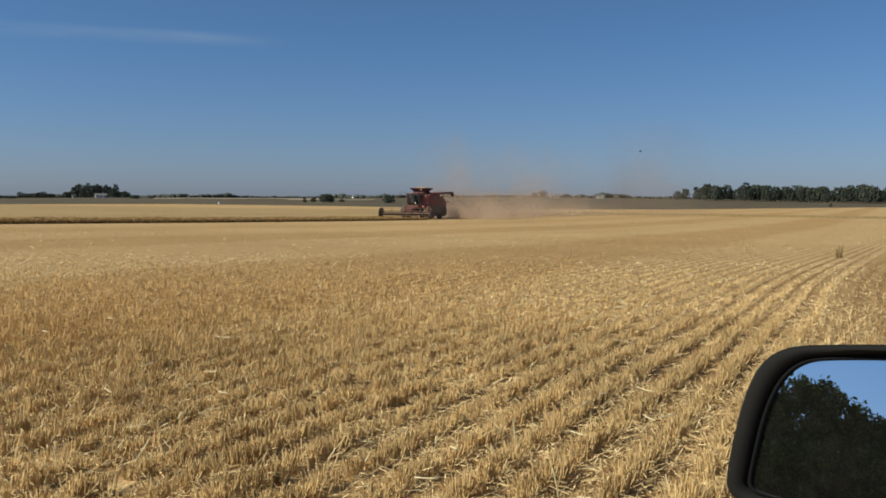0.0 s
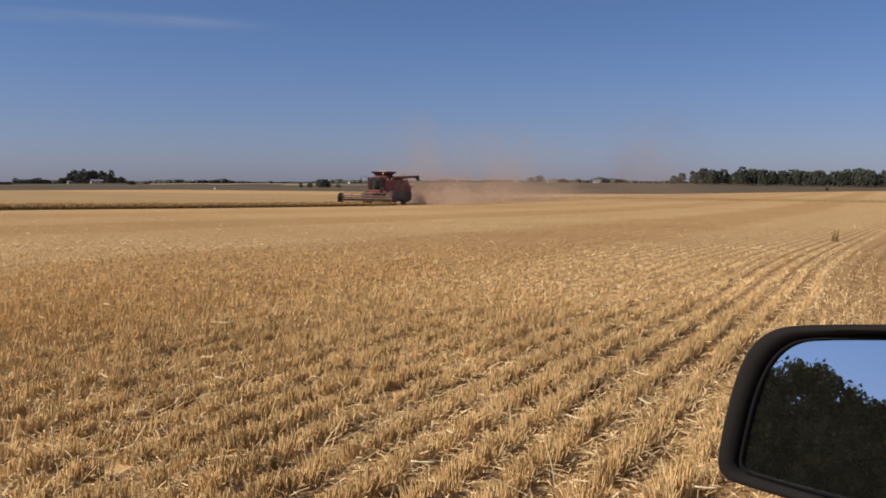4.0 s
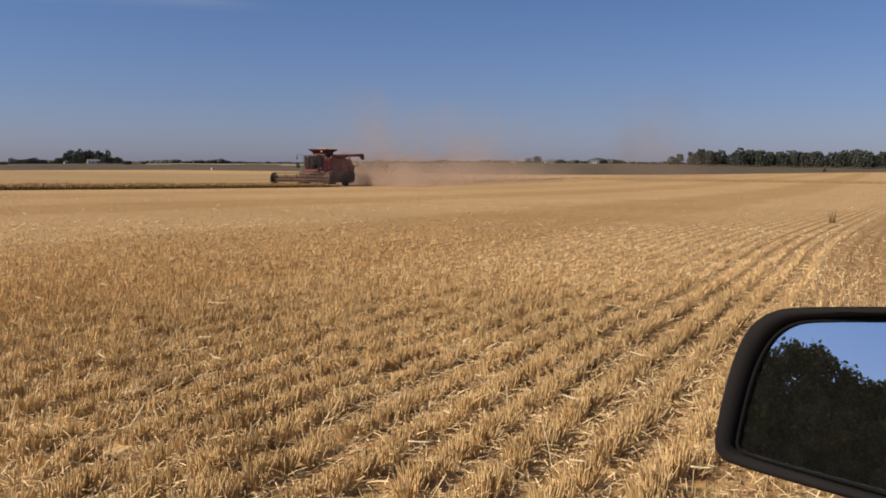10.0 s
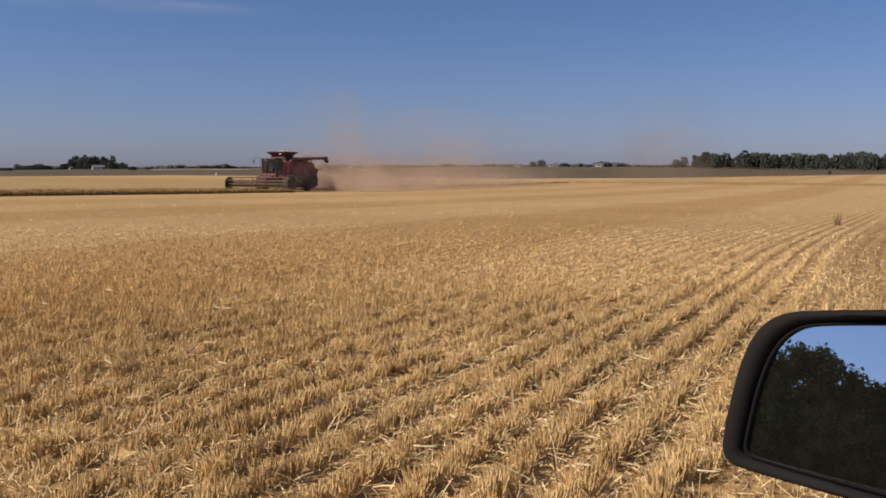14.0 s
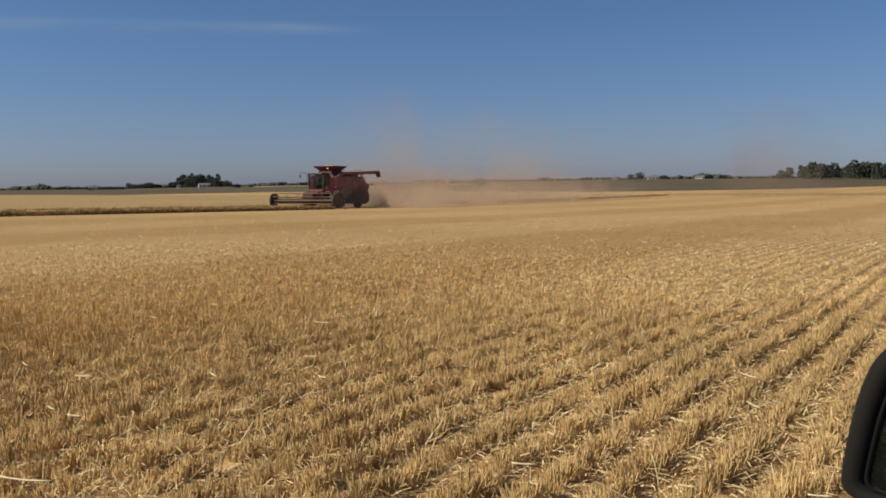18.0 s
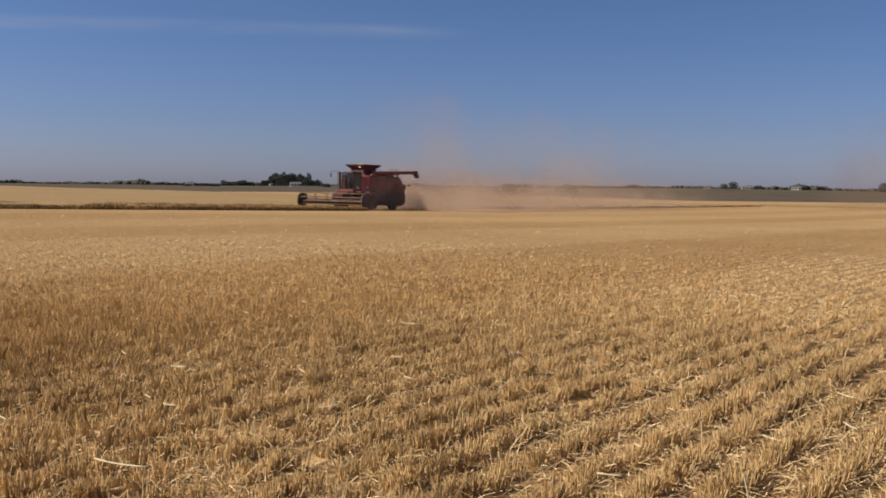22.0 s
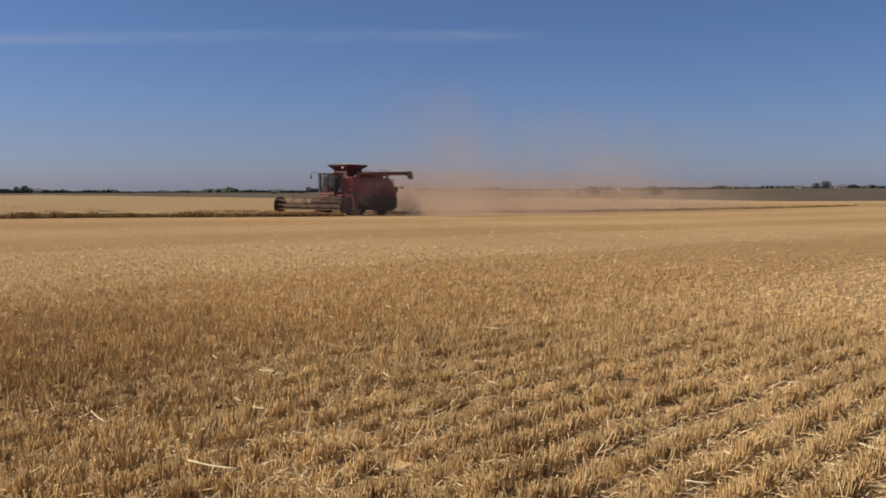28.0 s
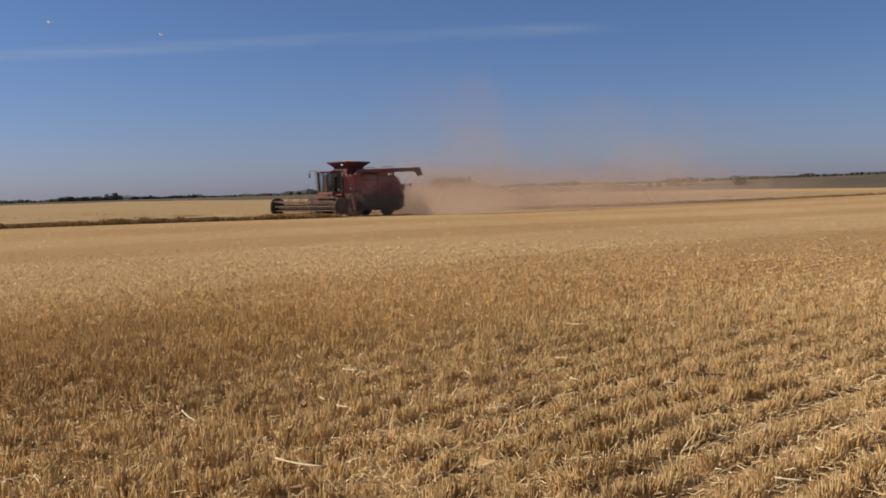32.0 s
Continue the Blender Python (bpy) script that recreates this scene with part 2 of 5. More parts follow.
def field_material(name, base, dark, litter, soil):
    """Stubble ground: litter and soil, lighter and darker passes along the rows, clods."""
    m = bpy.data.materials.new(name)
    m.use_nodes = True
    nt = m.node_tree
    N, L = nt.nodes.new, nt.links.new
    p = nt.nodes["Principled BSDF"]
    p.inputs["Roughness"].default_value, p.inputs["Specular IOR Level"].default_value = 0.95, 0.1
    co = N("ShaderNodeTexCoord")
    rot = N("ShaderNodeVectorRotate"); rot.rotation_type = "Z_AXIS"; rot.inputs["Angle"].default_value = radians(ROW_AZ)
    L(co.outputs["Object"], rot.inputs["Vector"])

    def noise_at(scales, detail, lo, hi):
        mp = N("ShaderNodeMapping"); mp.inputs["Scale"].default_value = scales
        L(rot.outputs[0], mp.inputs["Vector"])
        n = N("ShaderNodeTexNoise"); n.inputs["Scale"].default_value = 1; n.inputs["Detail"].default_value = detail
        L(mp.outputs[0], n.inputs["Vector"])
        r = N("ShaderNodeMapRange"); r.inputs[1].default_value, r.inputs[2].default_value = lo, hi
        L(n.outputs["Fac"], r.inputs[0])
        return r.outputs[0]

    windrow = noise_at((0.5, 0.02, 1), 3, 0.55, 0.75)
    cross = noise_at((0.06, 0.09, 1), 5, 0.45, 0.62)
    patches = noise_at((0.35, 0.12, 1), 4, 0.3, 0.7)
    grain = noise_at((9, 6, 9), 5, 0.25, 0.75)
    fine = noise_at((55, 30, 55), 3, 0.2, 0.8)
    mid = noise_at((2.2, 0.7, 1), 4, 0.3, 0.7)
    blot = noise_at((3.2, 1.4, 1), 3, 0.5, 0.68)
    fleck = noise_at((6.0, 3.0, 1), 2, 0.62, 0.72)

    def blend(a, b, fac, amount):
        s = N("ShaderNodeMath"); s.operation = "MULTIPLY"; s.inputs[1].default_value = amount
        L(fac, s.inputs[0])
        x = N("ShaderNodeMix"); x.data_type = "RGBA"
        L(s.outputs[0], x.inputs["Factor"])
        for sock, v in (("A", a), ("B", b)):
            if isinstance(v, tuple):
                x.inputs[sock].default_value = (*v, 1)
            else:
                L(v, x.inputs[sock])
        return x.outputs["Result"]

    # bare soil between rows and in wheel tracks, darkened for the stems' shade
    axis = N("ShaderNodeSeparateXYZ"); L(rot.outputs[0], axis.inputs[0])
    reach = N("ShaderNodeMath"); reach.operation = "DIVIDE"; reach.inputs[1].default_value = BEND_U[-1]
    L(axis.outputs["Y"], reach.inputs[0])
    ramp = N("ShaderNodeValToRGB")
    el = ramp.color_ramp.elements
    for k, (a, b) in enumerate(zip(BEND_U, BEND_V)):
        e = el[0] if k == 0 else (el[-1] if k == len(BEND_U) - 1 else el.new(a / BEND_U[-1]))
        e.position = a / BEND_U[-1]
        e.color = ((b + 0.2) / 3.2,) * 3 + (1,)
    L(reach.outputs[0], ramp.inputs[0])
    shift = N("ShaderNodeMath"); shift.operation = "MULTIPLY_ADD"; shift.inputs[1].default_value, shift.inputs[2].default_value = -3.2, 0.2
    L(ramp.outputs[0], shift.inputs[0])
    across = N("ShaderNodeMath"); across.operation = "ADD"
    L(axis.outputs["X"], across.inputs[0]); L(shift.outputs[0], across.inputs[1])
    wave = N("ShaderNodeMath"); wave.operation = "MULTIPLY_ADD"
    wave.inputs[1].default_value = 2 * math.pi / ROW_GAP; wave.inputs[2].default_value = -2 * math.pi * ROW_AT / ROW_GAP + math.pi
    L(across.outputs[0], wave.inputs[0])
    cs = N("ShaderNodeMath"); cs.operation = "COSINE"; L(wave.outputs[0], cs.inputs[0])
    fur = N("ShaderNodeMapRange"); fur.inputs[1].default_value, fur.inputs[2].default_value = 0.1, 0.9
    L(cs.outputs[0], fur.inputs[0])
    tracks = None
    for at, half in TRACKS:
        a = N("ShaderNodeMath"); a.operation = "SUBTRACT"; a.inputs[1].default_value = at; L(across.outputs[0], a.inputs[0])
        b = N("ShaderNodeMath"); b.operation = "ABSOLUTE"; L(a.outputs[0], b.inputs[0])
        r = N("ShaderNodeMapRange"); r.interpolation_type = "SMOOTHSTEP"
        for i, v in enumerate((half * .5, half * 1.4, 1.0, 0.0)):
            r.inputs[i + 1].default_value = v
        L(b.outputs[0], r.inputs[0])
        if tracks is None:
            tracks = r.outputs[0]
        else:
            k = N("ShaderNodeMath"); k.operation = "MAXIMUM"; L(tracks, k.inputs[0]); L(r.outputs[0], k.inputs[1])
            tracks = k.outputs[0]
    c = blend(base, dark, patches, 0.4)
    c = blend(c, litter, windrow, 0.5)
    c = blend(c, dark, cross, 0.45)
    c = blend(c, dark, mid, 0.6)
    c = blend(c, dark, blot, 0.5)
    c = blend(c, litter, fleck, 0.8)
    c = blend(c, litter, grain, 0.45)
    c = blend(c, dark, fine, 0.4)
    dim = N("ShaderNodeMapRange"); dim.inputs[1].default_value, dim.inputs[2].default_value, dim.inputs[3].default_value, dim.inputs[4].default_value = 25, 50, 1, 0
    L(axis.outputs["Y"], dim.inputs[0])
    shaded_soil = N("ShaderNodeMath"); shaded_soil.operation = "MULTIPLY"
    L(fur.outputs[0], shaded_soil.inputs[0]); L(dim.outputs[0], shaded_soil.inputs[1])
    away = N("ShaderNodeMapRange"); away.inputs[1].default_value, away.inputs[2].default_value = 6, 12
    L(axis.outputs["Y"], away.inputs[0])
    far_tracks = N("ShaderNodeMath"); far_tracks.operation = "MULTIPLY"
    L(tracks, far_tracks.inputs[0]); L(away.outputs[0], far_tracks.inputs[1])
    c = blend(c, soil, shaded_soil.outputs[0], 0.55)
    c = blend(c, soil, far_tracks.outputs[0], 0.65)
    trod = N("ShaderNodeMapRange"); trod.interpolation_type = "SMOOTHSTEP"
    trod.inputs[1].default_value, trod.inputs[2].default_value = -0.85, -0.5
    L(across.outputs[0], trod.inputs[0])
    c = blend(c, soil, trod.outputs[0], 0.45)
    L(band_colour(nt, c, (0.86, 0.81, 0.74)), p.inputs["Base Color"])
    b = N("ShaderNodeBump"); b.inputs["Strength"].default_value = 0.8; b.inputs["Distance"].default_value = 0.06
    h = N("ShaderNodeMath"); h.operation = "ADD"
    L(grain, h.inputs[0]); L(mid, h.inputs[1])
    L(h.outputs[0], b.inputs["Height"]); L(b.outputs[0], p.inputs["Normal"])
    return m


M_FIELD = field_material("stubble_ground", (0.57, 0.388, 0.198), (0.375, 0.232, 0.102), (0.645, 0.47, 0.262), (0.24, 0.135, 0.055))
M_PASTURE = material("dry_pasture", (0.088, 0.075, 0.055), 0.95, vary=0.3, scale=0.02, fine=0.4, tint=(0.12, 0.095, 0.065), spec=0.1)
M_STEM = material("stubble_stem", (0.65, 0.452, 0.222), 0.75, vary=0.2, scale=0.25, fine=3, island=0.38, through=0.2, tint=(0.80, 0.60, 0.318), spec=0.1, bands=(0.88, 0.83, 0.76))
M_STRAW = material("loose_straw", (0.82, 0.655, 0.38), 0.65, vary=0.12, scale=2, fine=20, island=0.5, through=0.2, tint=(0.92, 0.79, 0.53), spec=0.12)
M_PALESTRAW = material("bleached_straw", (0.90, 0.78, 0.51), 0.45, vary=0.08, scale=8, fine=60, through=0.25, tint=(0.94, 0.84, 0.58), spec=0.4)
M_LITTER = material("straw_litter", (0.56, 0.395, 0.205), 0.75, vary=0.3, scale=0.4, fine=6, island=0.5, through=0.06, tint=(0.77, 0.585, 0.335), spec=0.1, bands=(0.86, 0.82, 0.75))
M_CROP = material("ripe_wheat", (0.31, 0.19, 0.075), 0.75, vary=0.35, scale=0.5, fine=2.5, island=0.4, through=0.15, tint=(0.44, 0.29, 0.13), spec=0.2)
M_CROPTOP = material("wheat_canopy", (0.335, 0.232, 0.118), 0.95, vary=0.15, scale=0.05, fine=1.6, bump=0.4, tint=(0.375, 0.262, 0.137), spec=0.05)
M_RED = material("dusty_red_paint", (0.43, 0.062, 0.066), 0.6, vary=0.2, scale=1.6, fine=18, tint=(0.47, 0.13, 0.12))
# the same red under dust, also darkened for the shaded side
M_REDDARK = material("shaded_dusty_red_steel", (0.215, 0.058, 0.055), 0.75, vary=0.3, scale=1.2, fine=9, tint=(0.26, 0.115, 0.098), spec=0.3)
M_TANK = material("dark_red_tank", (0.105, 0.030, 0.032), 0.75, vary=0.3, scale=2.0, fine=14, tint=(0.13, 0.050, 0.048), spec=0.3)
M_HEADER = material("dusty_header_steel", (0.13, 0.085, 0.062), 0.8, vary=0.35, scale=1.5, fine=12, tint=(0.20, 0.14, 0.10), spec=0.2)
M_BLACK = material("black_steel", (0.085, 0.064, 0.054), 0.75, vary=0.35, scale=3, fine=25, tint=(0.125, 0.092, 0.072))
M_RUBBER = material("dusty_rubber", (0.105, 0.078, 0.062), 0.9, vary=0.35, scale=2, fine=20, tint=(0.15, 0.112, 0.082))
M_GREY = material("worn_grey_steel", (0.26, 0.25, 0.24), 0.5, 0.4, vary=0.25, scale=4, fine=30)
M_PALE = material("pale_plastic", (0.75, 0.73, 0.68), 0.4, vary=0.1, scale=5, fine=40)
M_RIM = material("dusty_rim", (0.085, 0.058, 0.048), 0.8, vary=0.3, scale=4, fine=20)
M_STRIPE = material("dusty_stripe", (0.20, 0.12, 0.10), 0.7, vary=0.2, scale=3, fine=20)
M_GRAIN = material("wheat_grain", (0.55, 0.37, 0.16), 0.9, vary=0.2, scale=5, fine=90, bump=0.4)
M_PLASTIC = material("black_grained_plastic", (0.012, 0.011, 0.011), 0.85, vary=0.3, scale=20, fine=900, bump=0.08, spec=0.2)
M_BEZEL = material("grey_mirror_lip", (0.007, 0.007, 0.008), 0.8, vary=0.2, scale=30, fine=300, spec=0.1)
M_PAINT = material("dark_door_paint", (0.03, 0.035, 0.045), 0.25, vary=0.1, scale=3, fine=60)
M_LEAF = material("maple_leaf", (0.045, 0.070, 0.020), 0.8, vary=0.35, scale=0.7, fine=4, island=0.4, through=0.15, tint=(0.060, 0.088, 0.030), spec=0.08)
# far crowns: green paled and greyed to stand for the haze of distance
M_FARLEAF = material("hazed_far_foliage", (0.098, 0.112, 0.092), 0.9, vary=0.25, scale=0.08, fine=0.5, per_object=0.3, through=0.4, tint=(0.108, 0.120, 0.096), spec=0.05)
M_FARSTUBBLE = material("far_stubble", (0.29, 0.235, 0.175), 0.9, vary=0.15, scale=0.02, fine=0.3, spec=0.1)
# horizon woods: distance haze is mixed into the base colour
M_WOODS = material("hazed_woods_foliage", (0.105, 0.115, 0.10), 0.9, vary=0.2, scale=0.03, fine=0.3, through=0.4, tint=(0.12, 0.13, 0.115), spec=0.05)
M_BARK = material("bark", (0.09, 0.07, 0.05), 0.9, vary=0.35, scale=3, fine=25, bump=0.5)
M_WHITE = material("white_siding", (0.78, 0.77, 0.74), 0.7, vary=0.06, scale=0.5, fine=4)
M_ROOF = material("grey_shingle", (0.16, 0.15, 0.15), 0.85, vary=0.2, scale=0.6, fine=6)
M_TUFT = material("dry_weed", (0.40, 0.285, 0.14), 0.8, vary=0.3, scale=2, fine=12, island=0.5, through=0.2)
M_BIRD = material("dark_feather", (0.02, 0.02, 0.022), 0.8, vary=0.2)
M_CHAFF = material("pale_chaff", (0.75, 0.70, 0.55), 0.7, vary=0.1)


def glass_material(name, tint, rough=0.03):
    m = bpy.data.materials.new(name)
    m.use_nodes = True
    p = m.node_tree.nodes["Principled BSDF"]
    p.inputs["Base Color"].default_value = (*tint, 1)
    p.inputs["Roughness"].default_value = rough
    p.inputs["Transmission Weight"].default_value = 1.0
    p.inputs["IOR"].default_value = 1.2
    return m


M_GLASS = glass_material("tinted_cab_glass", (0.74, 0.75, 0.72), 0.08)


def mirror_material():
    m = bpy.data.materials.new("mirror_silver")
    m.use_nodes = True
    nt = m.node_tree
    p = nt.nodes["Principled BSDF"]
    p.inputs["Base Color"].default_value = (0.70, 0.72, 0.74, 1)
    p.inputs["Metallic"].default_value, p.inputs["Roughness"].default_value = 1.0, 0.0
    # light film of dust on the glass
    n = nt.nodes.new("ShaderNodeTexNoise"); n.inputs["Scale"].default_value = 70; n.inputs["Detail"].default_value = 6
    co = nt.nodes.new("ShaderNodeTexCoord")
    nt.links.new(co.outputs["Object"], n.inputs["Vector"])
    r = nt.nodes.new("ShaderNodeMapRange")
    for i, v in enumerate((0.45, 0.8, 0.017, 0.036)):
        r.inputs[i + 1].default_value = v
    nt.links.new(n.outputs["Fac"], r.inputs[0])
    d = nt.nodes.new("ShaderNodeBsdfDiffuse"); d.inputs["Color"].default_value = (0.35, 0.33, 0.3, 1)
    ms = nt.nodes.new("ShaderNodeMixShader")
    nt.links.new(r.outputs[0], ms.inputs[0]); nt.links.new(p.outputs[0], ms.inputs[1]); nt.links.new(d.outputs[0], ms.inputs[2])
    nt.links.new(ms.outputs[0], nt.nodes["Material Output"].inputs["Surface"])
    return m


M_MIRROR = mirror_material()


# ---------------------------------------------------------------- mesh helpers


def mesh_object(name, bm, mat, smooth=False):
    me = bpy.data.meshes.new(name)
    bm.to_mesh(me)
    bm.free()
    if smooth:
        me.polygons.foreach_set("use_smooth", [True] * len(me.polygons))
    me.materials.append(mat)
    return new(name, me)


def part(name, bm, mat, parent, label="", m=None, smooth=False):
    ob = mesh_object(name, bm, mat, smooth)
    ob.parent = parent
    if m is not None:
        ob.matrix_basis = m
    if label:
        ob["label"] = label
    return ob


def thing(name, label, category, m=None, group="", kind=""):
    ob = new(name)
    ob.empty_display_size = 0.3
    if m is not None:
        ob.matrix_basis = m
    return tagged(ob, label, category, group, kind)


def box(c, s, bevel=0.0, bm=None):
    bm = bm or bmesh.new()
    r = bmesh.ops.create_cube(bm, size=1.0, matrix=Matrix.Translation(c) @ Matrix.Diagonal((*s, 1)))
    if bevel:
        es = list({e for v in r["verts"] for e in v.link_edges})
        bmesh.ops.bevel(bm, geom=es, offset=bevel, segments=2, affect="EDGES")
    return bm


def rod(p, q, r, r2=None, n=10, bm=None):
    bm = bm or bmesh.new()
    p, q = Vector(p), Vector(q)
    m = Matrix.Translation((p + q) / 2) @ (q - p).to_track_quat("Z", "Y").to_matrix().to_4x4()
    bmesh.ops.create_cone(bm, cap_ends=True, segments=n, radius1=r, radius2=r if r2 is None else r2, depth=(q - p).length, matrix=m)
    return bm


def prism(profile, y0, y1, bevel=0.0, bm=None, axis="y"):
    """Extrudes an (x, z) outline across y (or an (x, y) outline up z)."""
    bm = bm or bmesh.new()
    if axis == "y":
        a = [bm.verts.new((x, y0, z)) for x, z in profile]
        b = [bm.verts.new((x, y1, z)) for x, z in profile]
    else:
        a = [bm.verts.new((x, z, y0)) for x, z in profile]
        b = [bm.verts.new((x, z, y1)) for x, z in profile]
    n = len(a)
    faces = [bm.faces.new(a), bm.faces.new(b[::-1])]
    faces += [bm.faces.new((a[i], b[i], b[(i + 1) % n], a[(i + 1) % n])) for i in range(n)]
    bmesh.ops.recalc_face_normals(bm, faces=faces)
    if bevel:
        es = list({e for f in faces[:2] for e in f.edges})
        bmesh.ops.bevel(bm, geom=es, offset=bevel, segments=2, affect="EDGES")
    return bm


def fast_mesh(name, verts, quads, mat, kind="stuff", label="", category="", size=4):
    """One mesh from arrays: verts (n, 3), faces (m, size)."""
    me = bpy.data.meshes.new(name)
    nv, nf = len(verts), len(quads)
    me.vertices.add(nv)
    me.vertices.foreach_set("co", np.asarray(verts, np.float32).ravel())
    me.loops.add(nf * size)
    me.loops.foreach_set("vertex_index", np.asarray(quads, np.int32).ravel())
    me.polygons.add(nf)
    me.polygons.foreach_set("loop_start", np.arange(0, nf * size, size, dtype=np.int32))
    me.update(calc_edges=True)
    me.validate()
    me.materials.append(mat)
    ob = new(name, me)
    return tagged(ob, label, category, kind=kind)


# ---------------------------------------------------------------- the lie of the land
EDGE = Vector((-28.5, 60.7, 0))   # a point on the first edge of the standing wheat
RUN_K = (-400, -60, -40, -25, -15, 0, 15, 40, 70, 120, 300, 3000)
RUN_Z = (0.0, 0.0, 0.02, 0.0, -0.20, -0.45, -0.70, -1.06, -1.38, -1.6, -1.8, -1.8)
_k = np.arange(-400, 3000, 2.0)
_z = np.interp(_k, RUN_K, RUN_Z)
_pad = np.pad(_z, 6, mode="edge")
_z = np.convolve(_pad, np.ones(13) / 13, "valid")
# bearing; reach of the stubble field; elevation there; elevation of the far country
FAR_AZ = (-180, -60, -46, -37, -25, -16, -6, 4, 14, 25, 40, 180)
FAR_D = (60, 460, 452, 430, 335, 380, 325, 272, 320, 540, 540, 60)
FAR_E = (-1.2, -0.36, -0.35, -0.37, -0.56, -0.50, -0.57, -0.69, -0.60, -0.35, -0.36, -1.2)
FAR_H = (-0.2, -0.25, -0.24, -0.22, -0.20, -0.12, -0.08, 0.06, 0.04, 0.02, 0.0, -0.2)
FAR_R = 900.0


def run_of(x, y):
    return ROW.x * (x - EDGE.x) + ROW.y * (y - EDGE.y)


def ground_np(x, y):
    r = np.hypot(x, y) + 1e-6
    az = np.degrees(np.arctan2(x, y))
    near = np.interp(run_of(x, y), _k, _z)
    d = np.interp(az, FAR_AZ, FAR_D)
    e = np.interp(az, FAR_AZ, FAR_E)
    h = np.interp(az, FAR_AZ, FAR_H)
    s = np.clip(np.log(r / d) / np.log(FAR_R / d), 0, 1)
    s = s * s * (3 - 2 * s)
    far = EYE + r * np.tan(np.radians(e + (h - e) * s))
    w = np.clip((r - 0.45 * d) / (0.55 * d), 0, 1)
    w = w * w * (3 - 2 * w)
    edge_z = EYE + d * np.tan(np.radians(e))
    out = near * (1 - w) + np.where(r < d, edge_z, far) * w
    return out


def ground(x, y):
    return float(ground_np(np.array([float(x)]), np.array([float(y)]))[0])


def at_bearing(az, r, up=0.0):
    v = heading(az) * r
    return Vector((v.x, v.y, ground(v.x, v.y) + up))


def make_ground():
    azs = np.concatenate([np.arange(-60, 40, 0.5), np.arange(40, 300, 4.0)])
    n = len(azs)
    d = np.interp((azs + 180) % 360 - 180, FAR_AZ, FAR_D)
    f_in = np.concatenate([[1e-6], np.geomspace(0.004, 1.0, 110)])
    rings = [d * f for f in f_in]
    rings += [d * (1 - s) + 4800 * s for s in (np.geomspace(0.004, 1, 60))]
    rad = np.radians(azs)
    V, F = [], []
    for r in rings:
        x, y = r * np.sin(rad), r * np.cos(rad)
        V.append(np.stack([x, y, ground_np(x, y)], -1))
    R = len(rings)
    idx = np.arange(R * n).reshape(R, n)
    a, b = idx[:-1], idx[1:]
    F = np.stack([a, b, np.roll(b, -1, 1), np.roll(a, -1, 1)], -1).reshape(-1, 4)
    ob = fast_mesh("ground", np.concatenate(V), F[:, ::-1], M_FIELD, "structure", "harvested wheat field of golden stubble with dry pasture beyond", "ground")
    ob.data.materials.append(M_PASTURE)
    mi = np.zeros((R - 1, n), np.int32)
    mi[len(f_in) - 1:] = 1
    ob.data.polygons.foreach_set("material_index", mi.ravel())
    ob.data.polygons.foreach_set("use_smooth", np.ones(len(ob.data.polygons), bool))
    return ob


make_ground()

# ---------------------------------------------------------------- stubble
rng = np.random.default_rng(7)


def in_tracks(v, u):
    """The open furrows, seen from some way off."""
    return np.any([np.abs(v - at) < half for at, half in TRACKS], axis=0) & (u > 7.5)


def bend(u):
    return np.interp(u, BEND_U, BEND_V)


# bare spots where nothing stands: x, y
BARE = ((-2.60, 14.1), (-0.62, 18.3), (-5.42, 13.2), (1.48, 8.46), (0.69, 7.88), (3.54, 10.0), (-0.88, 7.80), (-0.05, 6.83), (-0.29, 6.44), (-0.61, 6.90),
        (1.40, 9.67), (1.81, 9.70), (2.11, 9.92), (3.03, 11.93), (0.52, 7.87), (-5.77, 22.7), (-9.02, 21.2), (-7.50, 21.7), (-4.78, 7.10), (-7.76, 11.8),
        (-7.38, 10.5), (-8.66, 10.0), (-6.04, 5.91), (-6.6, 22.2), (-4.7, 23.2), (-3.7, 24.0))


def is_bare(x, y):
    # small bare spots all over, one in some squares of half a metre
    cx, cy = np.floor(x / 0.5), np.floor(y / 0.5)
    px, py = (cx + 0.2 + 0.6 * chance(cx, cy, 11)) * 0.5, (cy + 0.2 + 0.6 * chance(cx, cy, 12)) * 0.5
    out = (chance(cx, cy, 13) < 0.16) & (((x - px) / 0.13) ** 2 + ((y - py) / 0.10) ** 2 < 0.3 + 0.7 * chance(cx, cy, 14))
    for bx, by in BARE:
        r = math.hypot(bx, by)
        # wider across the view than along it
        c, s = bx / r, by / r
        across, along = (x - bx) * s - (y - by) * c, (x - bx) * c + (y - by) * s
        w = 0.05 + 0.010 * r + (0.35 if r > 20 else 0)
        out |= (across / w) ** 2 + (along / (0.06 + 0.010 * r)) ** 2 < 1
    return out


def chance(a, b, seed):
    """A fixed random number for each pair of whole numbers."""
    h = np.sin(a * 12.9898 + b * 78.233 + seed * 37.719) * 43758.5453
    return h - np.floor(h)


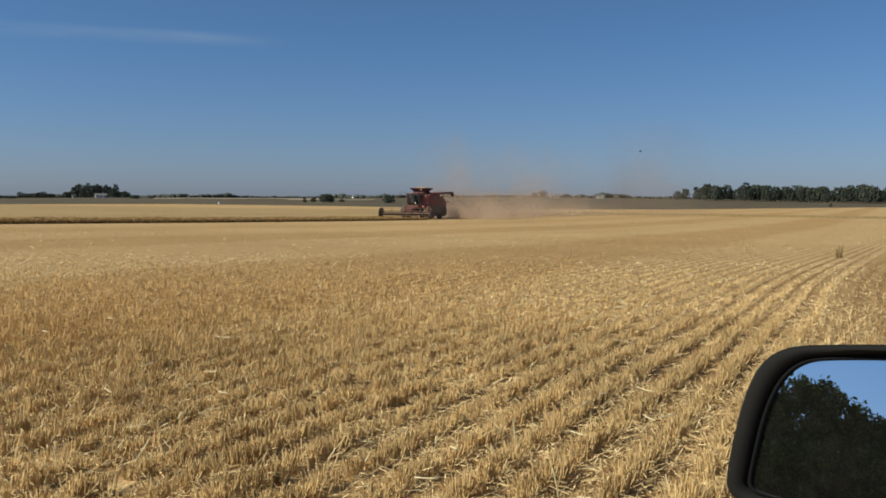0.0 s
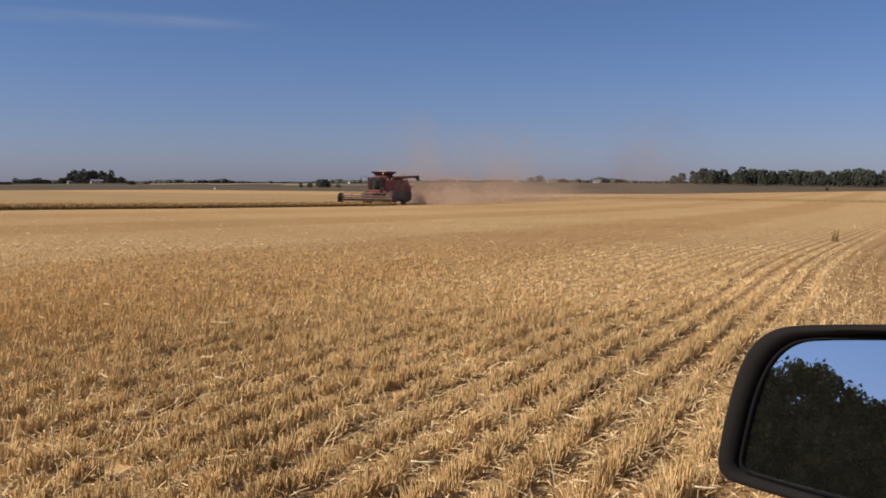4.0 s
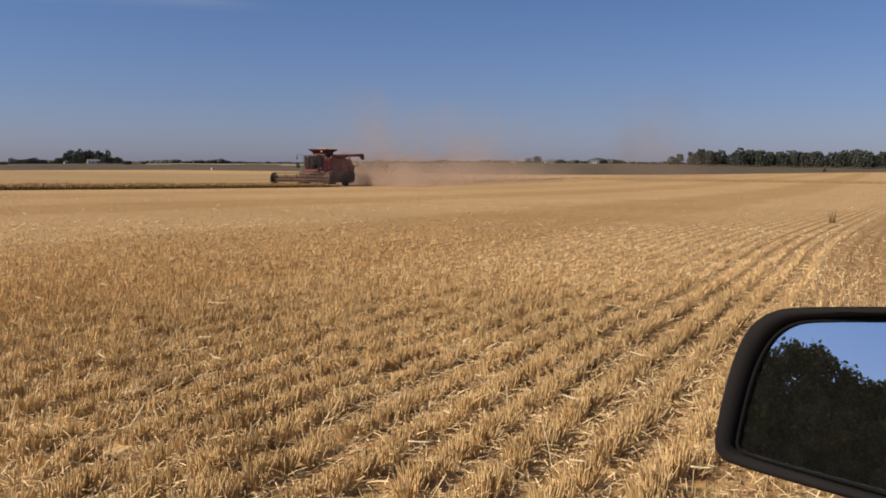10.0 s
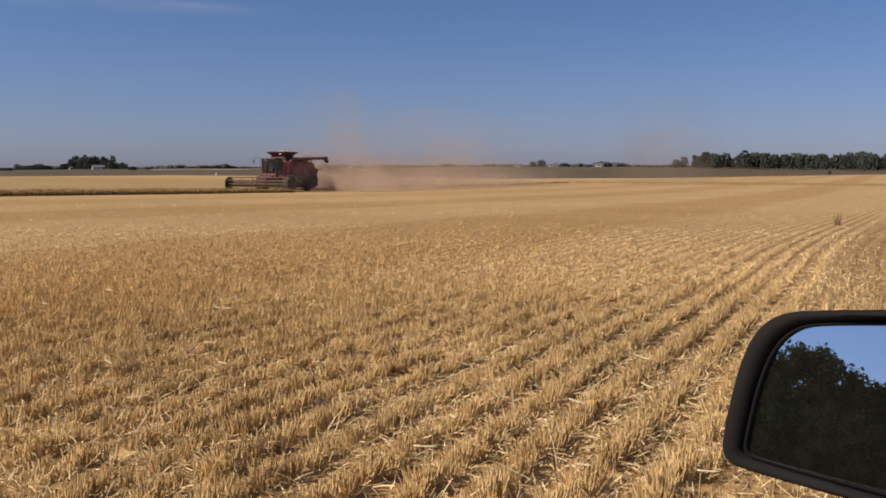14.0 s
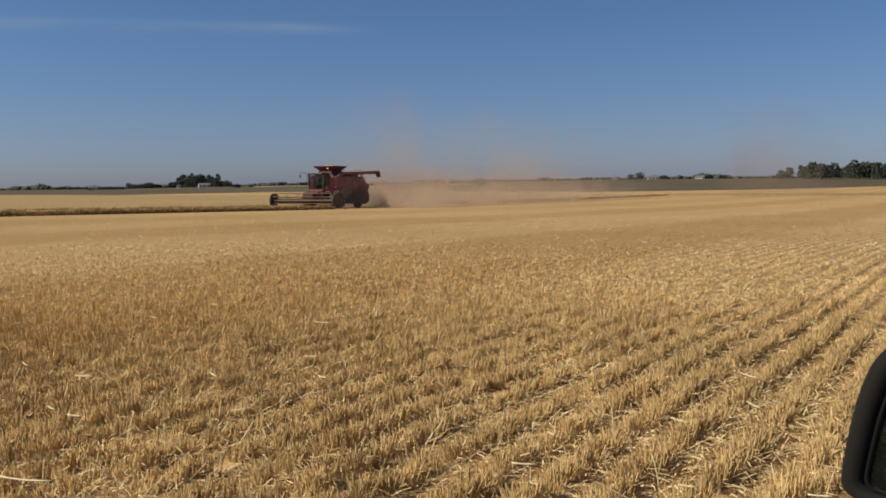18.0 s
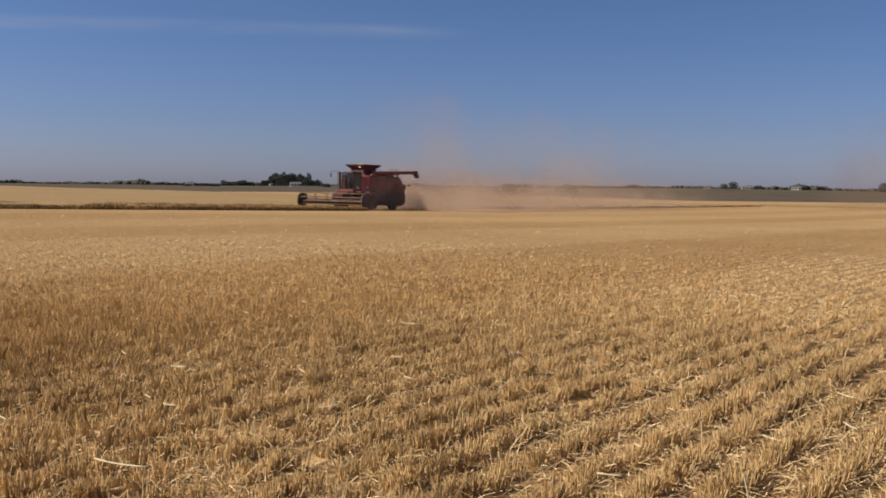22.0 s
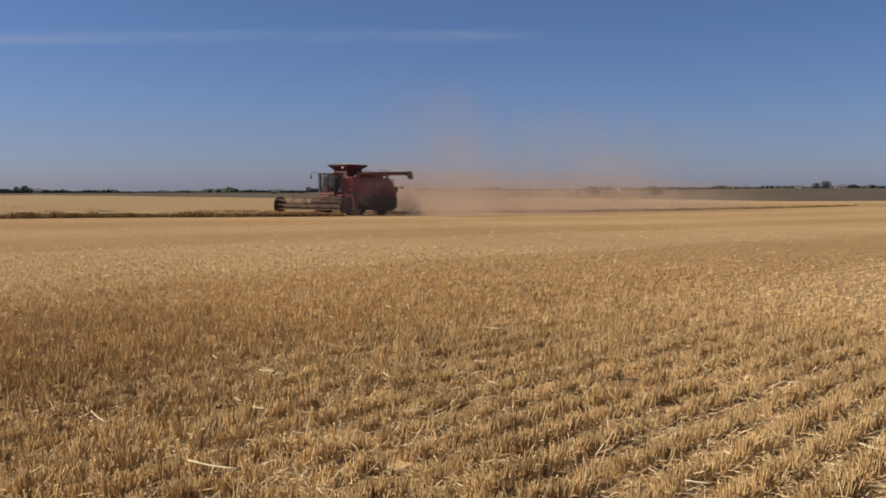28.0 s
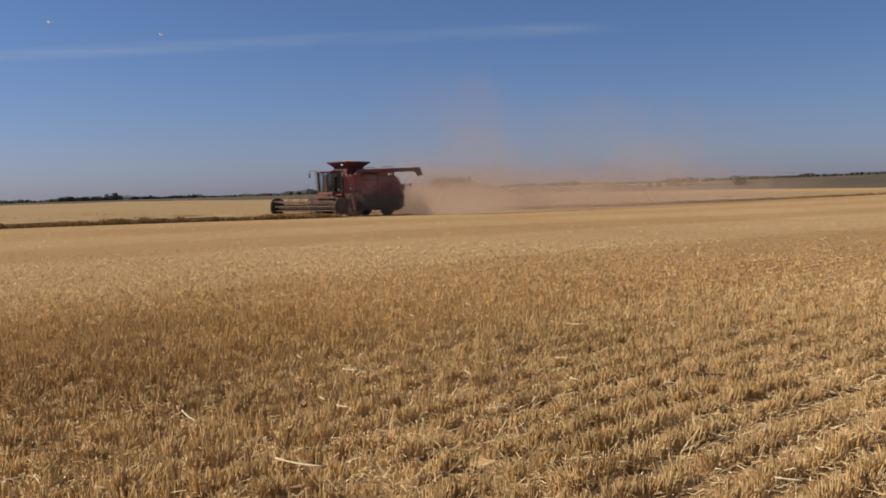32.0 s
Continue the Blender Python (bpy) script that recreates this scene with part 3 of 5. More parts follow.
def in_rows(r0, r1, az0, az1, per_metre, fall=0.0, plant=0.055):
    """Stems of single plants in the seed rows, between two distances and two bearings; fewer with distance where fall is set."""
    e = 2.0 - fall
    n = int(radians(az1 - az0) * r0 ** fall * (r1 ** e - r0 ** e) / e / ROW_GAP * per_metre)
    r = rng.uniform(r0 ** e, r1 ** e, n) ** (1 / e)
    a = np.radians(rng.uniform(az0, az1, n))
    x, y = r * np.sin(a), r * np.cos(a)
    u = ROW.x * x + ROW.y * y
    v = SIDE.x * x + SIDE.y * y - bend(u)
    k = np.round((v - ROW_AT) / ROW_GAP)
    j = np.floor(u / plant)
    size = chance(j, k, 1)
    off = (chance(j, k, 3) - 0.5) * 0.075
    su, sv = rng.normal(0, 1, n) * plant * 0.34, rng.normal(0, 1, n) * 0.019
    u = (j + 0.5 + (chance(j, k, 2) - 0.5) * 0.9) * plant + su
    v = k * ROW_GAP + ROW_AT + 0.012 + off + sv + 0.02 * np.sin(u * 0.7 + k * 1.7)
    v = np.where(v > -0.7, v + rng.uniform(-.17, .17, n), v)
    # the stand is uneven: weak plants, gaps along the row, next to nothing on the trodden strip
    gap = np.sin(u * 2.3 + k * 4.1) + np.sin(u * 5.9 + k * 2.3)
    keep = rng.uniform(0, 1, n) < np.clip(size * 2.0 - 0.1 * (plant > 0.08), 0.08, 1) * np.clip(1.2 + 0.42 * gap, 0.15, 1)
    keep &= ~(in_tracks(v, u) & (rng.uniform(0, 1, n) < 0.93))
    keep &= (v < -0.72) | (rng.uniform(0, 1, n) < 0.09)
    v = v + bend(u)
    x, y = ROW.x * u + SIDE.x * v, ROW.y * u + SIDE.y * v
    keep &= ~is_bare(x, y)
    # each plant fans out and leans its own way
    lean_u = su / plant * 0.45 + (chance(j, k, 5) - 0.5) * 0.35
    lean_v = sv / 0.021 * 0.14 + (chance(j, k, 6) - 0.5) * 0.24
    lx, ly = ROW.x * lean_u + SIDE.x * lean_v, ROW.y * lean_u + SIDE.y * lean_v
    tall = 0.80 + 0.32 * chance(j, k, 7) + 0.10 * np.sin(u * 1.3 + k)
    return x[keep], y[keep], lx[keep], ly[keep], tall[keep]


def stems(name, x, y, lx, ly, tall, low, high, width, lean, mat, label, sides=1):
    """Cut stems with their foot at x, y, leaning by lx, ly of their height and a little at random."""
    n = len(x)
    z = ground_np(x, y)
    h = rng.uniform(low, high, n) * tall
    h *= np.where(rng.uniform(0, 1, n) < 0.04, 1.3, 1.0)
    th = rng.uniform(0, 2 * np.pi, n)
    ln = np.abs(rng.normal(0, lean, n))
    tx, ty = x + (lx + ln * np.cos(th)) * h, y + (ly + ln * np.sin(th)) * h
    V, F = [], []
    if sides == 1:
        a = rng.uniform(0, np.pi, n)
        dx, dy = np.cos(a) * width / 2, np.sin(a) * width / 2
        V = np.stack([np.stack([x - dx, y - dy, z - 0.01], -1), np.stack([x + dx, y + dy, z - 0.01], -1),
                      np.stack([tx + dx * .8, ty + dy * .8, z + h], -1), np.stack([tx - dx * .8, ty - dy * .8, z + h], -1)], 1).reshape(-1, 3)
        F = np.arange(4 * n).reshape(-1, 4)
    else:
        ring = []
        a0 = rng.uniform(0, 2 * np.pi, n)
        for lvl in (0, 1):
            for k in range(3):
                a = a0 + k * 2 * np.pi / 3
                bx, by, bz = (x, y, z - 0.01) if lvl == 0 else (tx, ty, z + h)
                ring.append(np.stack([bx + np.cos(a) * width / 2, by + np.sin(a) * width / 2, bz], -1))
        V = np.stack(ring, 1).reshape(-1, 3)
        o = np.arange(n)[:, None] * 6
        F = np.concatenate([o + np.array(q) for q in ((0, 1, 4, 3), (1, 2, 5, 4), (2, 0, 3, 5))], 1).reshape(-1, 4)
    return fast_mesh(name, V, F, mat, "stuff", label, "stubble")


def thinning(got, r0, r1):
    """Keeps fewer and fewer with distance, so that the stubble has no rim."""
    r = np.hypot(got[0], got[1])
    ok = rng.uniform(0, 1, len(r)) < np.clip((r1 - r) / (r1 - r0), 0, 1)
    return [g[ok] for g in got]


def make_stubble():
    lab = "short golden wheat stubble standing in drilled rows"
    stems("stubble", *thinning(in_rows(3.4, 12.5, -54, 32, 560), 7.5, 12.5), 0.078, 0.128, 0.0064, 0.25, M_STEM, lab, 3)
    got = thinning(thinning(in_rows(8.0, 27, -54, 32, 600, 1.6, 0.08), 9.5, 24), 12.5, 7.5)
    far = np.maximum(np.hypot(got[0], got[1]) / 9.0, 1.0)
    stems("stubble", *got, 0.080 / far ** 1.15, 0.125 / far ** 1.15, 0.0066 * np.minimum(far, 3) ** 0.75, 0.3, M_STEM, lab)
    # behind and beside the vehicle
    stems("stubble", *in_rows(1.2, 3.4, 0, 360, 120), 0.08, 0.13, 0.007, 0.2, M_STEM, lab)
    stems("stubble", *in_rows(3.4, 13, 32, 306, 45), 0.08, 0.13, 0.010, 0.2, M_STEM, lab)


def scatter(name, zones, mat, label, category, high, tangle=0.0):
    """Loose pieces lying over the ground at all angles: (from, to, per square metre, width, shortest, longest)."""
    V = []
    for r0, r1, per, w, l0, l1 in zones:
        n = int(0.5 * radians(86) * (r1 * r1 - r0 * r0) * per)
        r = np.sqrt(rng.uniform(r0 * r0, r1 * r1, n)); a = np.radians(rng.uniform(-54, 32, n))
        x, y = r * np.sin(a), r * np.cos(a)
        u = ROW.x * x + ROW.y * y
        v = SIDE.x * x + SIDE.y * y - bend(u)
        ok = ~in_tracks(v, u) | (rng.uniform(0, 1, n) < 0.15)
        ok &= ~is_bare(x, y)
        # the bare passes carry less, and it gathers in heaps
        bare = np.interp(v + rng.uniform(-.8, .8, n), PASS_V, PASS_D)
        ok &= rng.uniform(0, 1, n) > bare * 0.6
        ok &= (v > -3.2) | (rng.uniform(0, 1, n) < 0.65)
        heap = np.sin(x * 1.7 + 2 * np.sin(y * 0.9)) + np.sin(y * 2.3 + 2 * np.sin(x * 1.1 + 1))
        ok &= rng.uniform(-2.6, 0.6, n) < heap
        ok &= (v < -0.7) | (rng.uniform(0, 1, n) < 0.35)
        x, y = x[ok], y[ok]
        n = len(x)
        if tangle:
            # part of it lies in tangles
            cx, cy = np.floor(x / 1.5), np.floor(y / 1.5)
            join = (chance(cx, cy, 21) < 0.45) & (rng.uniform(0, 1, n) < tangle)
            x = np.where(join, (cx + 0.15 + 0.7 * chance(cx, cy, 22)) * 1.5 + rng.normal(0, .13, n), x)
            y = np.where(join, (cy + 0.15 + 0.7 * chance(cx, cy, 23)) * 1.5 + rng.normal(0, .13, n), y)
        g = ground_np(x, y)
        L = l0 + (l1 - l0) * rng.uniform(0, 1, n) ** 2.2
        th, ti = rng.uniform(0, 2 * np.pi, n), rng.normal(0.1, 0.3, n)
        d = np.stack([np.cos(th) * np.cos(ti), np.sin(th) * np.cos(ti), np.sin(ti)], -1) * L[:, None] / 2
        q = np.stack([-np.sin(th), np.cos(th), rng.uniform(-.3, 1.0, n)], -1)
        q = q / np.linalg.norm(q, axis=1)[:, None] * w / 2
        c = np.stack([x, y, g + np.abs(d[:, 2]) + rng.uniform(0.004, high, n)], -1)
        # each piece is bent a little in the middle
        m = c + np.stack([rng.normal(0, .02, n) * L, rng.normal(0, .02, n) * L, rng.uniform(0, .05, n) * L], -1)
        V.append(np.stack([c - d - q, m - q, m + q, c - d + q, m - q, c + d - q, c + d + q, m + q], 1).reshape(-1, 3))
    V = np.concatenate(V)
    return fast_mesh(name, V, np.arange(len(V)).reshape(-1, 4), mat, "stuff", label, category)


def make_straw():
    """Chopped straw left on the field by the harvester."""
    scatter("straw_litter", ((3.4, 8, 1650, 0.0052, 0.03, 0.15), (8, 10, 1000, 0.0055, 0.03, 0.15), (10, 12.5, 560, 0.006, 0.03, 0.16), (12.5, 15, 290, 0.007, 0.04, 0.15), (15, 19, 130, 0.008, 0.04, 0.15), (19, 26, 50, 0.010, 0.04, 0.13)), M_LITTER,
            "fine mat of broken straw between the stubble rows", "straw", 0.045)
    scatter("broken_stubble", ((3.4, 9, 330, 0.0050, 0.03, 0.14), (9, 14, 90, 0.0065, 0.04, 0.15)), M_STEM,
            "broken stubble stalks tangled between and over the rows", "straw", 0.085)
    scatter("loose_straw", ((3.4, 9, 40, 0.0048, 0.03, 0.18), (9, 16, 17, 0.007, 0.05, 0.20), (16, 26, 6.5, 0.009, 0.07, 0.20), (26, 46, 1.0, 0.012, 0.09, 0.22)), M_STRAW,
            "pale chopped straw scattered over the stubble", "straw", 0.11, 0.55)


# single pale straws that catch the eye: x, y, length, bearing
LYING = ((-0.07, 4.46, 0.12, 103), (0.80, 5.35, 0.15, 150), (1.47, 6.62, 0.22, 160), (1.14, 6.48, 0.09, 50), (0.94, 6.11, 0.16, 30), (0.66, 4.18, 0.08, 120), (1.21, 4.09, 0.10, 108),
         (1.43, 5.81, 0.15, 58), (1.30, 5.75, 0.20, 170), (0.07, 5.01, 0.08, 155), (-3.97, 9.25, 0.22, 145), (-2.38, 7.46, 0.17, 15), (-1.52, 6.41, 0.12, 137), (-2.11, 8.98, 0.26, 122),
         (-3.69, 10.3, 0.20, 140), (-1.30, 6.25, 0.08, 20), (-1.79, 7.18, 0.10, 104), (-2.40, 4.06, 0.37, 108), (-3.58, 4.75, 0.40, 132), (-3.93, 6.74, 0.22, 141), (-3.25, 6.34, 0.16, 105),
         (-2.99, 5.40, 0.13, 135), (-2.75, 5.23, 0.12, 111), (-2.33, 6.44, 0.22, 148))
# straws caught upright in the stubble: x, y, length, lean across the view
LEANING = ((-0.22, 5.33, 0.11, 9), (0.24, 4.10, 0.08, 14), (0.43, 5.35, 0.17, -3), (0.57, 4.39, 0.17, -11), (1.12, 4.47, 0.12, -10), (-1.50, 6.60, 0.13, 34), (-1.98, 4.76, 0.16, -10),
           (-1.85, 5.13, 0.12, 41), (-1.67, 4.98, 0.17, 33), (-1.99, 4.75, 0.10, -43))


def single_straw(length, m):
    """A hollow broken stalk, slightly bent, frayed flat at one end."""
    b = bmesh.new()
    n, w = 6, 0.0043
    rings = []
    for i in range(5):
        t = i / 4 - .5
        flat = 1.0 if i < 4 else 1.9
        rings.append([b.verts.new((t * length, w * flat * math.cos(6.283 * k / n), 0.10 * length * (t * t - .1) + w / flat * math.sin(6.283 * k / n))) for k in range(n)])
    for p, q in zip(rings, rings[1:]):
        for k in range(n):
            b.faces.new((p[k], p[(k + 1) % n], q[(k + 1) % n], q[k]))
    b.faces.new(rings[0][::-1]); b.faces.new(rings[-1])
    ob = mesh_object("straw_stalk", b, M_PALESTRAW, True)
    ob.matrix_basis = m
    return ob


def make_single_straws():
    for x, y, length, az in LYING:
        m = Matrix.Translation((x, y, ground(x, y) + 0.125)) @ pose(0, 0, 0, 0, -3, 90 - az)
        tagged(single_straw(length, m), "pale broken straw lying across the stubble", "straw", "fallen straws")
    for x, y, length, lean in LEANING:
        az = math.degrees(math.atan2(x, y))
        m = Matrix.Translation((x, y, ground(x, y) + 0.03)) @ pose(0, 0, 0, 0, 0, -az) @ pose(0, 0, 0, 0, lean - 90, 0) @ pose(length / 2, 0, 0)
        tagged(single_straw(length, m), "pale broken straw caught upright in the stubble", "straw", "fallen straws")


make_single_straws()
make_stubble()
make_straw()

# ---------------------------------------------------------------- the standing wheat
CUT = 8.75         # width of one pass
CROP_H = 0.33
SWATH_FROM, SWATH_TO, SWATH_STEP = -3.0, 64.5, 1.5


def to_field(u, v):
    """Field coordinates (along the rows, across) from the wheat's edge to the world."""
    return EDGE.x + ROW.x * u + SIDE.x * v, EDGE.y + ROW.y * u + SIDE.y * v


def wheat_blades(u, v, low, high, width, local=False):
    n = len(u)
    if local:
        x, y, z = v, u, np.zeros(n)
    else:
        x, y = to_field(u, v)
        z = ground_np(x, y)
    # the stand rises and sinks in tufts
    tuft = np.clip(0.5 + 0.35 * (np.sin(u * 2.1 + np.sin(u * .37) * 3) + np.sin(u * 5.3 + v) * .6 + np.sin(u * .61)), 0, 1)
    h = rng.uniform(low, high, n) * (0.72 + 0.5 * tuft)
    th = rng.uniform(0, 2 * np.pi, n)
    a = rng.uniform(0, np.pi, n)
    bx, by = np.cos(a) * width / 2, np.sin(a) * width / 2
    ln = rng.uniform(0, 0.25, n) * h
    tx, ty = x + np.cos(th) * ln, y + np.sin(th) * ln
    V = np.stack([np.stack([x - bx * .6, y - by * .6, z - 0.02], -1), np.stack([x + bx * .6, y + by * .6, z - 0.02], -1),
                  np.stack([tx + bx, ty + by, z + h], -1), np.stack([tx - bx, ty - by, z + h], -1)], 1).reshape(-1, 3)
    return V, np.arange(4 * n).reshape(-1, 4)


def canopy(name, us, vs, keep, h, label):
    """The dense top of the standing wheat with its side walls, as one rough sheet."""
    U, W = np.meshgrid(us, vs, indexing="ij")
    x, y = to_field(U, W)
    z = ground_np(x, y) + h + rng.normal(0, 0.035, x.shape)
    ok = keep(x, y)
    n0, n1 = U.shape
    idx = np.arange(n0 * n1).reshape(n0, n1)
    q = np.stack([idx[:-1, :-1], idx[:-1, 1:], idx[1:, 1:], idx[1:, :-1]], -1).reshape(-1, 4)
    okf = ok.ravel()[q].all(1)
    q = q[okf]
    top = np.stack([x, y, z], -1).reshape(-1, 3)
    low = np.stack([x, y, ground_np(x, y) - 0.05], -1).reshape(-1, 3)
    e = np.concatenate([q[:, [k, (k + 1) % 4]] for k in range(4)])
    key = np.sort(e, 1)
    _, inv, cnt = np.unique(key[:, 0] * (n0 * n1) + key[:, 1], return_inverse=True, return_counts=True)
    rim = e[cnt[inv] == 1]
    m = n0 * n1
    walls = np.stack([rim[:, 0], rim[:, 0] + m, rim[:, 1] + m, rim[:, 1]], -1)
    return fast_mesh(name, np.concatenate([top, low]), np.concatenate([q, walls]), M_CROPTOP, "stuff", label, "wheat")


def inside_field(x, y):
    az = np.degrees(np.arctan2(x, y))
    return np.hypot(x, y) < np.interp(az, FAR_AZ, FAR_D) * 0.985


def make_wheat():
    lab = "ripe standing wheat, dense and golden brown, not yet cut"
    vs = -CUT - np.geomspace(0.35, 420, 60)
    us = np.concatenate([np.arange(-130, 140, 2.0), np.arange(140, 145, 1.0)])
    canopy("standing_wheat", us, vs, inside_field, CROP_H - 0.1, lab)
    us = np.arange(-130, SWATH_FROM + 0.1, 1.0)
    canopy("standing_wheat", us, np.concatenate([-np.arange(0.35, CUT, 0.8), [-CUT - 0.34]]), lambda x, y: np.ones(x.shape, bool), CROP_H - 0.1, lab)
    # ears and stalks along the edges and over the near part of the top
    n = 48000
    u = rng.uniform(-130, SWATH_FROM, n); v = -np.abs(rng.exponential(0.5, n))
    u2 = rng.uniform(SWATH_FROM, 144, 34000); v2 = -CUT - np.abs(rng.exponential(0.6, 34000))
    u3 = rng.uniform(-80, SWATH_FROM, 2500); v3 = rng.uniform(-CUT - 25, 0, 2500)
    u4 = rng.uniform(-40, 140, 4000); v4 = rng.uniform(-CUT - 25, -CUT, 4000)
    V, F = wheat_blades(np.concatenate([u, u2, u3, u4]), np.concatenate([v, v2, v3, v4]), 0.14, 0.32, 0.026)
    fast_mesh("wheat_stalks", V, F, M_CROP, "stuff", "ripe wheat stalks with heavy ears along the cut edge", "wheat")
    # a far block still standing near the other end of the field
    p, q = at_bearing(7.6, 196), at_bearing(27, 178)
    along = (q - p).normalized(); back = Vector((-along.y, along.x, 0))
    bm = bmesh.new()
    a, b = [], []
    for i in range(61):
        c = p + along * ((q - p).length * i / 60)
        for k, lst in ((0.0, a), (1.6, b)):
            w = c + back * (k + rng.normal(0, 0.02))
            g = ground(w.x, w.y)
            lst.append((bm.verts.new((w.x, w.y, g - .05)), bm.verts.new((w.x, w.y, g + 0.42 + rng.normal(0, 0.02)))))
    for i in range(60):
        bm.faces.new((a[i][0], a[i + 1][0], a[i + 1][1], a[i][1]))
        bm.faces.new((a[i][1], a[i + 1][1], b[i + 1][1], b[i][1]))
        bm.faces.new((b[i][1], b[i + 1][1], b[i + 1][0], b[i][0]))
    ob = mesh_object("standing_wheat", bm, M_TUFT)
    tagged(ob, "narrow strip of standing wheat at the far headland", "wheat", kind="stuff")


make_wheat()


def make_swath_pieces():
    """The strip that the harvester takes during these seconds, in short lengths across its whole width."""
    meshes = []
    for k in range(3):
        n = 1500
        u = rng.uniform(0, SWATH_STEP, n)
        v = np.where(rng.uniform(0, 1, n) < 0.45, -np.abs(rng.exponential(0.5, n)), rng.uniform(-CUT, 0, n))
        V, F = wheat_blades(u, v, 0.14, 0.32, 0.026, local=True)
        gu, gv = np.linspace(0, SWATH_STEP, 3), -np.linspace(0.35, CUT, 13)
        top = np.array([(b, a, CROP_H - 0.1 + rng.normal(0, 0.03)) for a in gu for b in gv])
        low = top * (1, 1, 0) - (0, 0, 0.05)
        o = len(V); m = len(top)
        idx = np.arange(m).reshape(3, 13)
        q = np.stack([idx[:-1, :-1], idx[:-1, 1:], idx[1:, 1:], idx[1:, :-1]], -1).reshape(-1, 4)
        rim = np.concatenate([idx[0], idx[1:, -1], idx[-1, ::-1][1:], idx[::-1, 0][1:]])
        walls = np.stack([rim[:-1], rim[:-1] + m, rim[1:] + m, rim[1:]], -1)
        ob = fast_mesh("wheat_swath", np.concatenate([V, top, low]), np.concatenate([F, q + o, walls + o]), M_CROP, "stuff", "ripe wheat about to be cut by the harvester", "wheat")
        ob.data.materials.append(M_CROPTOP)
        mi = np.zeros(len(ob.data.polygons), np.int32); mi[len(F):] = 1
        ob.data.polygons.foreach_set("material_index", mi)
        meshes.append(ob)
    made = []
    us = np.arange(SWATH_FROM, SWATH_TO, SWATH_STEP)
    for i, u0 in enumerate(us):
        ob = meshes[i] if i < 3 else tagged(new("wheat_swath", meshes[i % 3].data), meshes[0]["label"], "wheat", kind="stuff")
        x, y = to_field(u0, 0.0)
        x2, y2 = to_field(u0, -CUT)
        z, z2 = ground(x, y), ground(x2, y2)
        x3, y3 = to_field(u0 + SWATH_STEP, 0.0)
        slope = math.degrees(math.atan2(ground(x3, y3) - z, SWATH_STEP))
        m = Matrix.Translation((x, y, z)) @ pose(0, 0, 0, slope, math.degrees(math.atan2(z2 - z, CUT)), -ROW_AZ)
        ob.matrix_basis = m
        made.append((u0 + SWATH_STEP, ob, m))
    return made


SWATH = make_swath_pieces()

# ---------------------------------------------------------------- the harvester
# seconds, x, y, heading in degrees from +x
DRIVE = [(0, -3.37, 123.05, -118.0), (4, -7.44, 115.50, -117.6), (8, -11.39, 107.96, -117.2), (12, -15.22, 100.42, -116.6),
         (16, -18.92, 92.88, -116.0), (20, -22.51, 85.36, -115.3), (24, -25.98, 77.84, -114.6), (28, -29.33, 70.32, -113.9), (32, -32.56, 62.82, -113.2)]


def wheel(name, parent, c, radius, width, lugs, label):
    """Tyre with chevron lugs, rim and hub; turns about its own y axis."""
    bm = bmesh.new()
    prof = [(radius * .60, -.42), (radius * .72, -.5), (radius * .93, -.48), (radius * .985, -.32), (radius * .985, .32), (radius * .93, .48), (radius * .72, .5), (radius * .60, .42)]
    n = 32
    rings = [[bm.verts.new((r * math.cos(2 * math.pi * k / n), w * width, r * math.sin(2 * math.pi * k / n))) for r, w in prof] for k in range(n)]
    for k in range(n):
        a, b = rings[k], rings[(k + 1) % n]
        for j in range(len(prof) - 1):
            bm.faces.new((a[j], a[j + 1], b[j + 1], b[j]))
        bm.faces.new((a[-1], a[0], b[0], b[-1]))
    bmesh.ops.recalc_face_normals(bm, faces=bm.faces)
    for k in range(lugs):
        for s in (-1, 1):
            t = 2 * math.pi * (k + (0.5 if s > 0 else 0)) / lugs
            m = Matrix.Rotation(-t, 4, "Y") @ Matrix.Translation((radius, s * width * .22, 0)) @ Matrix.Rotation(s * 0.7, 4, "X") @ Matrix.Diagonal((radius * .07, width * .5, radius * .06, 1))
            bmesh.ops.create_cube(bm, size=1, matrix=m)
    w = part(name, bm, M_RUBBER, parent, label, Matrix.Translation(c))
    rb = rod((0, -width * .30, 0), (0, width * .30, 0), radius * .61, n=28)
    rb2 = rod((0, -width * .38, 0), (0, width * .38, 0), radius * .2, n=14, bm=rb)
    for k in range(8):
        t = 2 * math.pi * k / 8
        p = (radius * .32 * math.cos(t), 0, radius * .32 * math.sin(t))
        rod((p[0], -width * .34, p[2]), (p[0], width * .34, p[2]), radius * .035, n=6, bm=rb2)
    part("rim", rb2, M_RIM, w, "dusty dark steel rim")
    return w


